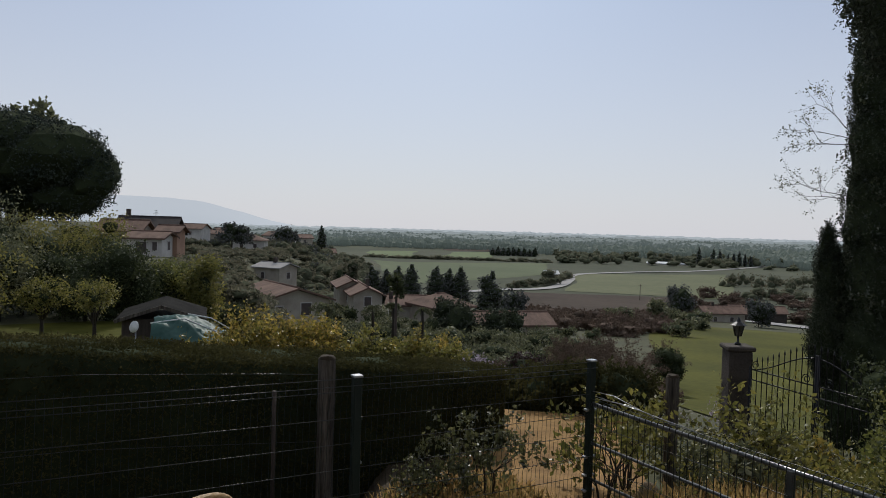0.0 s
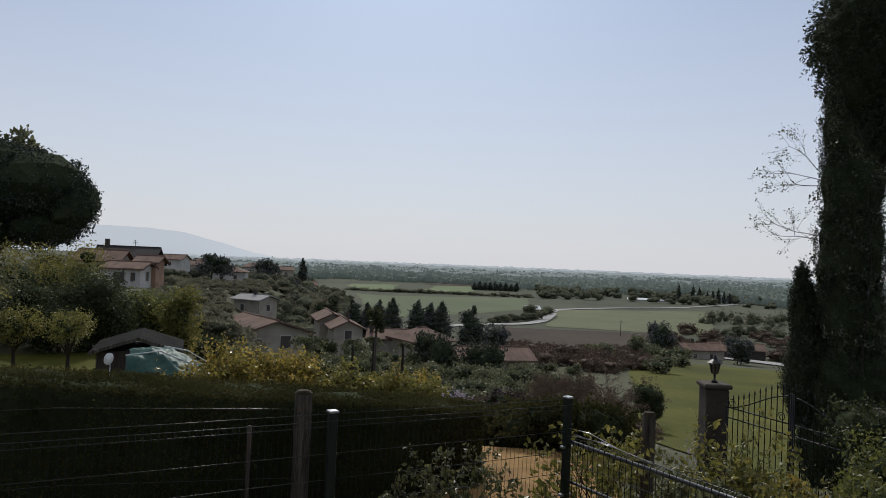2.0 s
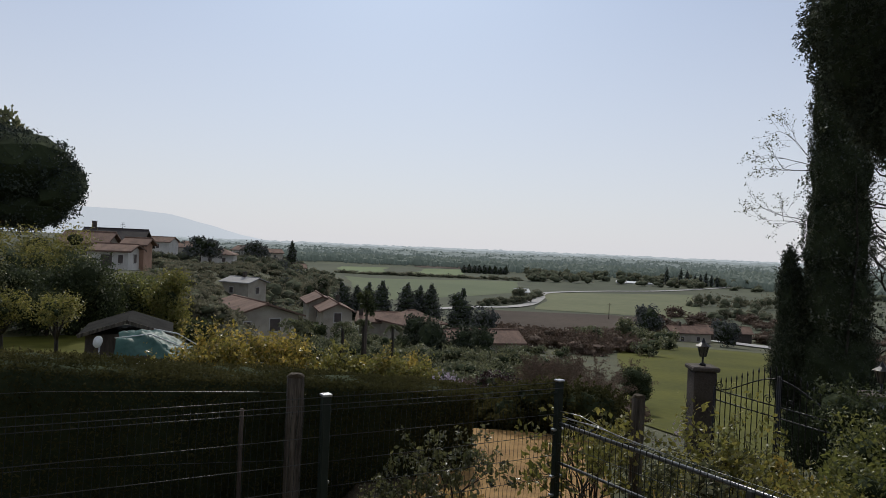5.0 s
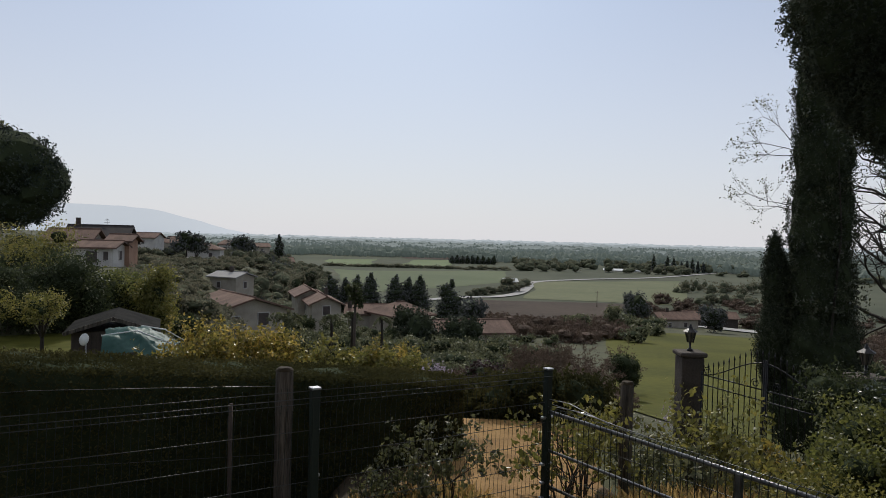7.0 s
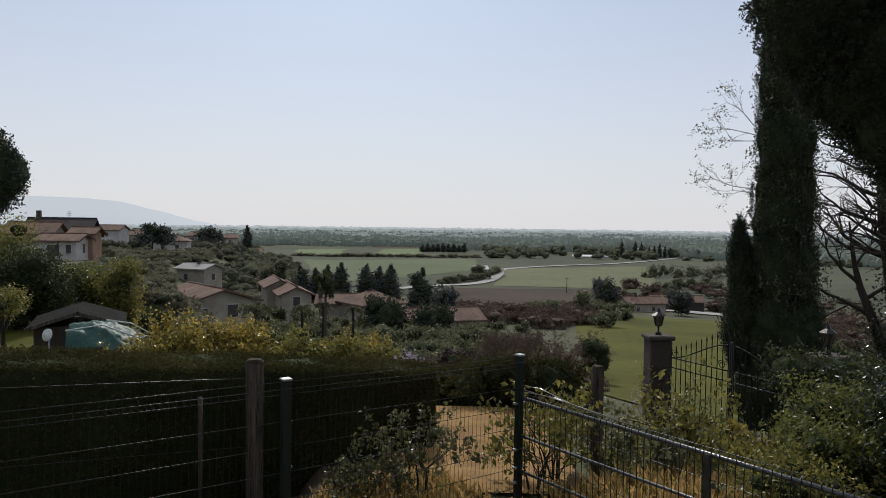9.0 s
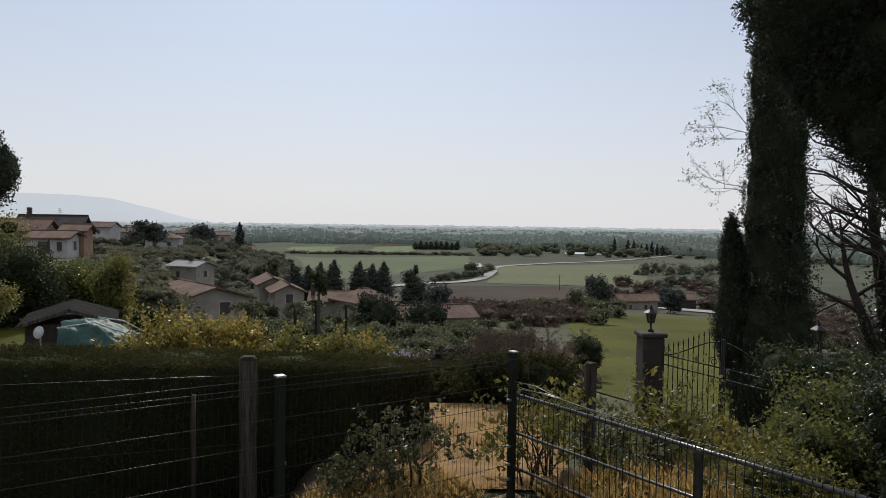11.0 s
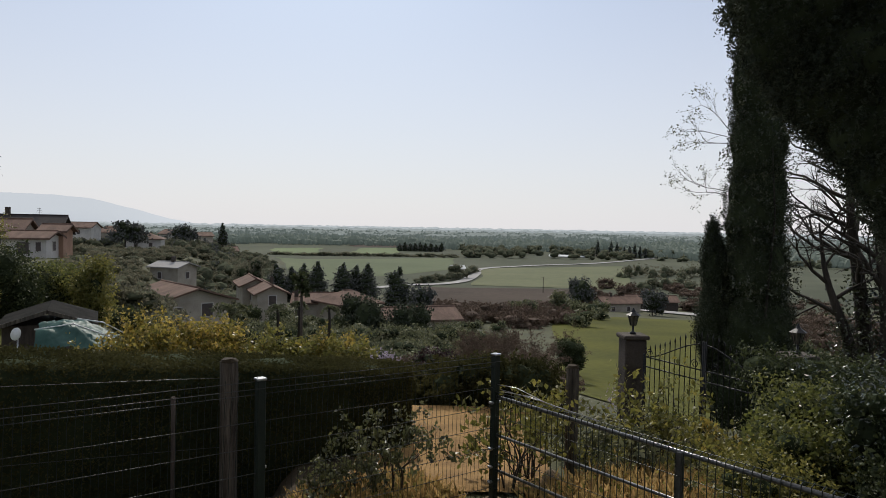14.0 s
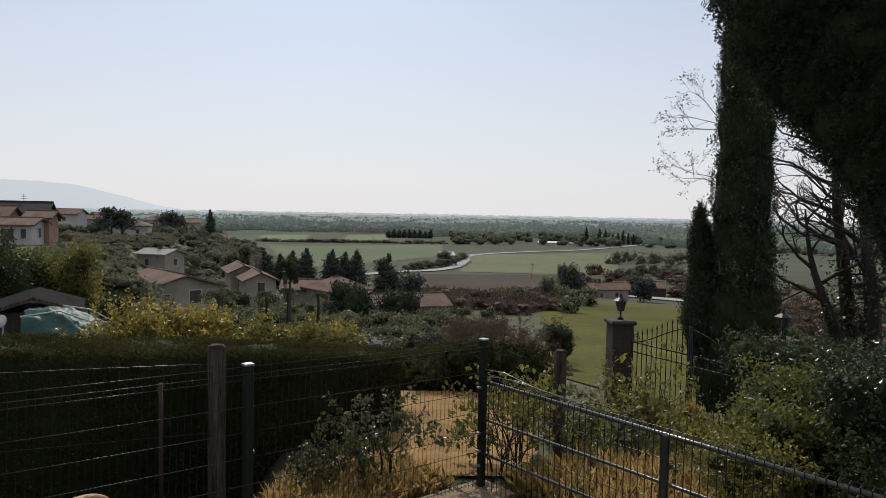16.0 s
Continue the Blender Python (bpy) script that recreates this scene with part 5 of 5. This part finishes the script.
def lantern(at, h, label):
    t = thing("lantern", at, 20, label, "lantern", "gate lanterns")
    k = h / 0.5
    tubes("stem", [([(0, 0, 0), (0, 0, 0.03 * k), (0, 0, 0.05 * k), (0, 0, 0.16 * k)], [0.06 * k, 0.055 * k, 0.018 * k, 0.022 * k])], M["iron"], t, 10)
    bm = bmesh.new()
    bmesh.ops.create_cone(bm, cap_ends=True, segments=6, radius1=0.055 * k, radius2=0.105 * k, depth=0.2 * k, matrix=pose(0, 0, 0.26 * k))
    part("glass", bm, M["lampglass"], t, "smoked glass body")
    tubes("bars", [([(0.058 * k * math.cos(a), 0.058 * k * math.sin(a), 0.16 * k), (0.108 * k * math.cos(a), 0.108 * k * math.sin(a), 0.36 * k)], 0.007 * k) for a in np.arange(6) * math.pi / 3], M["iron"], t, 5)
    bm = bmesh.new()
    bmesh.ops.create_cone(bm, cap_ends=True, segments=6, radius1=0.15 * k, radius2=0.035 * k, depth=0.07 * k, matrix=pose(0, 0, 0.395 * k))
    bmesh.ops.create_cone(bm, cap_ends=True, segments=8, radius1=0.045 * k, radius2=0.008 * k, depth=0.08 * k, matrix=pose(0, 0, 0.465 * k))
    part("hood", bm, M["iron"], t)
    return t


P1, P2 = Vector((4.42, 12.2, 0)), Vector((5.72, 9.25, 0))
GYAW = math.degrees(math.atan2(P2.y - P1.y, P2.x - P1.x))
pillar((P1.x, P1.y), 1.08, 0, "square brown rendered gate pillar with a stone coping", 0.39)
lantern((P1.x, P1.y, 1.08), 0.47, "black iron lantern with a flared hood on the pillar")
pillar((P2.x, P2.y), 1.28, 0, "square brown rendered gate pillar half hidden by shrubs", 0.34)
lantern((P2.x, P2.y, 1.28), 0.42, "black iron lantern with a flared hood on the pillar")


def iron_gate():
    span = (P2 - P1).length - 0.56
    a = P1 + (P2 - P1).normalized() * 0.28
    t = thing("iron_gate", (a.x, a.y, 0), GYAW, "double wrought iron gate with spear tips and scrolls", "gate")
    for leaf in range(2):
        x0 = leaf * span / 2
        rise = (lambda u: 0.72 + 0.42 * u * u * (3 - 2 * u)) if leaf == 0 else (lambda u: 0.72 + 0.42 * (1 - u) ** 2 * (1 + 2 * u))
        lf = tubes("leaf_frame", [([(x0 + 0.02, 0, -1.6), (x0 + 0.02, 0, rise(0) + 0.05)], 0.018), ([(x0 + span / 2 - 0.02, 0, -1.6), (x0 + span / 2 - 0.02, 0, rise(1) + 0.05)], 0.018)]
                   + [([(x0, 0, z), (x0 + span / 2, 0, z)], 0.012) for z in (0.72, 0.55, -0.5, -1.5)]
                   + [([(x0 + span / 2 * u, 0, rise(u) - 0.0) for u in np.linspace(0, 1, 13)], 0.011)], M["iron"], t, 6)
        for k in range(12):
            u = (k + 0.5) / 12
            x, z = x0 + span / 2 * u, rise(u) + 0.12
            tubes("bar", [([(x, 0, -1.55), (x, 0, z), (x, 0, z + 0.02), (x, 0, z + 0.09)], [0.008, 0.008, 0.016, 0.002])], M["iron"], lf, 6)
            if k < 11:
                tubes("short_bar", [([(x + span / 48, 0, -1.55), (x + span / 48, 0, -0.42), (x + span / 48, 0, -0.36)], [0.007, 0.007, 0.002])], M["iron"], lf, 5)
        for cx, s in ((x0 + span / 2 * (0.1 if leaf == 0 else 0.16), 1), (x0 + span / 2 * (0.86 if leaf == 0 else 0.9), -1)):
            spiral = [(cx + s * 0.075 * (1 - q * 0.7) * math.cos(q * 9), 0, 0.80 + 0.075 * (1 - q * 0.7) * math.sin(q * 9)) for q in np.linspace(0, 1, 24)]
            tubes("scroll", [(spiral, 0.008)], M["iron"], lf, 5)


iron_gate()

# ---- the ivy-clad cypress, the bare trees, the near conifer ----
CX, CY = 8.15, 14.95
cz = ground_z(CX, CY)
col = [(0.0, 0, 1.2, 0.95, 0.9, 1.5), (0.0, 0, 2.5, 0.92, 0.9, 1.1), (0.0, 0, 3.8, 0.72, 0.75, 1.4), (0.0, 0, 5.2, 0.66, 0.7, 1.4), (0.0, 0, 6.6, 0.62, 0.65, 1.4), (-0.02, 0, 8.0, 0.58, 0.6, 1.4), (-0.02, 0, 9.4, 0.52, 0.55, 1.4), (0, 0, 10.8, 0.4, 0.4, 1.4), (-0.85, 0.1, 2.6, 0.36, 0.35, 1.1), (-0.9, 0.1, 3.9, 0.24, 0.22, 0.7), (-0.93, 0.1, 4.5, 0.15, 0.14, 0.5), (-0.8, 0.1, 4.2, 0.12, 0.12, 0.4)]
spray_tree("ivy_cypress", (CX, CY, cz), col, np.concatenate([sprays(col[:7], 11000, 12, 0.09, (0, 0, 0.9), 0.014, 0.88), sprays(col[8:], 3000, 12, 0.10, (0, 0, 0.9), 0.014, 0.8)]), 0.02, 2.2, M["cypress"], "tall dark cypress column overgrown with ivy", "cypress tree", 0.25, 11.5, 0.88, 0.14)
t = thing("ivy", (CX, CY, cz), 0, "glossy ivy climbing over the cypress", "ivy")
leaf_mesh("ivy_leaves", in_blobs([(0, -0.05, 3.5, 1.0, 1.0, 0.5)] + [(b[0], b[1] - 0.04, b[2], b[3] * 1.03, b[4] * 1.05, b[5]) for b in col[2:6]], 6500, 0.93, 0.05), 0.045, M["ivy"], t)
tubes("vine_stem", [([(0.1, -0.7, 0), (-0.1, -0.68, 2.5), (0.1, -0.62, 5), (0, -0.55, 7)], [0.04, 0.03, 0.02, 0.01])], M["bark"], t, 6)
# bare boughs that stand out beside the cypress
t = thing("bare_branches", (CX - 0.5, CY, cz), 0, "thin leafless boughs with first buds beside the cypress", "branch")
tips = []
rng = np.random.default_rng(19)
for z, aim in ((5.9, (-1, 0, 0.08)), (6.0, (-1, 0.1, 0.4)), (6.05, (-0.8, 0, 0.85)), (4.75, (-1, 0, 0.1)), (4.8, (-1, -0.2, 0.38))):
    tubes("bough", limbs((0, 0, z + 0.75), aim, 0.66, 0.010, 4, 0.36, None, 0.10, 3, tips, 0.64), M["bark"], t, 4)
tagged(leaf_mesh("bud_growth", np.array(tips)[rng.choice(len(tips), 900)] + rng.normal(size=(900, 3)) * 0.02, 0.028, M["olive"], t), kind="stuff")


def bare_tree(foot, top, radius, boughs, label):
    """A leaning trunk with forking boughs along its upper part and a sleeve of ivy below."""
    t = thing("bare_tree", foot, 0, label, "tree", "bare trees")
    d = Vector(top) - Vector(foot)
    path = [d * q + Vector((0.10 * math.sin(q * 7), 0, 0)) for q in np.linspace(-0.05, 1, 9)]
    tubes("trunk", [([tuple(p) for p in path], np.linspace(radius, radius * 0.1, 9))], M["bark"], t, 8)
    for k in range(boughs):
        q = 0.28 + 0.7 * (k + 0.5) / boughs
        side = (-1 if k % 2 else 1) * rng.uniform(0.5, 1.0)
        lines = limbs(tuple(d * q + Vector((0.10 * math.sin(q * 7), 0, 0))), (side, rng.uniform(-0.4, 0.6), rng.uniform(0.35, 0.9)), 1.25 * (1.15 - q * 0.5), radius * (0.42 - 0.25 * q), 4, 0.40, None, 0.10, 3, None, 0.64)
        tubes("bough", lines, M["bark"], t, 4)
    sleeve = np.array([d * q for q in rng.uniform(0, 0.4, 900)]) + rng.normal(size=(900, 3)) * radius * 0.9
    leaf_mesh("ivy_sleeve", sleeve, 0.07, M["ivy"], t)
    return t


for foot, top, rad, k in (((35.6, 21, -0.195), (32.7, 21, 0.01), 0.2, 7), ((36.0, 21.5, -0.195), (34.4, 21.5, 0.15), 0.26, 13), ((37.4, 21, -0.19), (36.3, 21, 0.13), 0.26, 12), ((39.5, 22, -0.19), (39.0, 22, 0.1), 0.17, 8)):
    bare_tree(at_slope(*foot), at_slope(*top), rad, k, "leafless dark tree with spreading boughs")

# the crown hangs outward: (degrees from ahead, height, radius) of its masses, 7 m off
LOCAL = []
for az, z, rad in ((32.4, 5.02, 0.80), (35.7, 4.50, 0.80), (38.1, 4.12, 0.78), (33.5, 4.46, 0.58), (40.1, 3.70, 0.74), (41.9, 3.29, 0.74), (43.9, 2.96, 0.80), (36.6, 5.52, 1.00), (35.6, 7.0, 1.3), (42.0, 5.2, 1.0), (43.5, 6.4, 2.0), (46.0, 4.6, 1.3), (46.0, 8.6, 1.9), (48.0, 10.4, 1.2)):
    LOCAL.append((7 * math.sin(radians(az)) - 5.2, 7 * math.cos(radians(az)) - 4.7, z - 0.2, rad, rad, rad))
spray_tree("near_conifer", (5.2, 4.7, 0.2), LOCAL, sprays(LOCAL[:9], 32000, 11, 0.075, (0, 0, -0.6), 0.012, 0.88), 0.015, 2.4, M["cypress"], "dense dark conifer with a drooping edge close by", "conifer tree", 0.25, 12, 0.89, 0.14)

# bushes behind the railing
for i, (x, y, w, h, n, m) in enumerate(((4.6, 7.0, 1.7, 1.45, 7000, "bush"), (5.3, 7.2, 1.8, 1.75, 6000, "shiny"), (4.0, 6.3, 1.2, 1.05, 4500, "bush"), (4.9, 6.0, 1.7, 1.35, 6000, "dark"), (5.9, 6.8, 1.9, 1.9, 5000, "shiny"), (4.4, 5.2, 1.3, 1.0, 4000, "dark"), (5.35, 8.35, 1.7, 1.65, 5000, "dark"), (6.8, 8.6, 2.2, 1.6, 5000, "dark"))):
    tree("garden_bush", (x, y, ground_z(x, y)), h, puff(w, h, 8, 0.05, 120 + i), int(n * 1.8), 0.034, M[m], "dense leafy green bush behind the railing" if m == "bush" else "dark glossy bush behind the railing", "bush", 0.04, 0.6, "bushes", 0.05, shell=0.65, rough=0.3)

tree("feathery_bush", (3.2, 5.62, ground_z(3.2, 5.62)), 0.95, puff(0.95, 0.92, 9, 0.3, 150), 4400, 0.026, M["spring"], "small feathery bright green bush behind the railing", "bush", 0.02, 0.3, "bushes", 0.04, rough=0.35)
tree("glossy_bush", (4.55, 5.9, ground_z(4.55, 5.9)), 1.5, puff(1.1, 1.5, 8, 0.1, 151), 3800, 0.032, M["shiny"], "dark bush with shining leaves behind the railing", "bush", 0.03, 0.5, "bushes", 0.06, rough=0.3)
stone = thing("garden_stone", (1.74, 7.1, ground_z(1.74, 7.1)), 20, "rounded pale grey stone among the weeds", "stone")
bm = bmesh.new()
bmesh.ops.create_icosphere(bm, subdivisions=3, radius=0.11)
for v in bm.verts:
    v.co = Vector((v.co.x, v.co.y * 0.8, v.co.z * 1.1 + 0.12)) * (1 + 0.14 * noise.noise(v.co * 7))
part("boulder", bm, M["concrete"], stone, smooth=True)

# unseen wall with eaves added at the camera's back to block sky light
back = thing("sky_block_wall", (-0.4, -3.55, 0), 0, "plain unseen wall added behind the terrace to block sky light", "wall", kind="structure")
part("wall", box((16, 0.3, 7.2), (0, 0, 3.6), 0.02), M["pillar"], back)
part("sky_block_eaves", box((16.8, 1.4, 0.18), (0, 0.3, 7.3), 0.02), M["plank"], back)
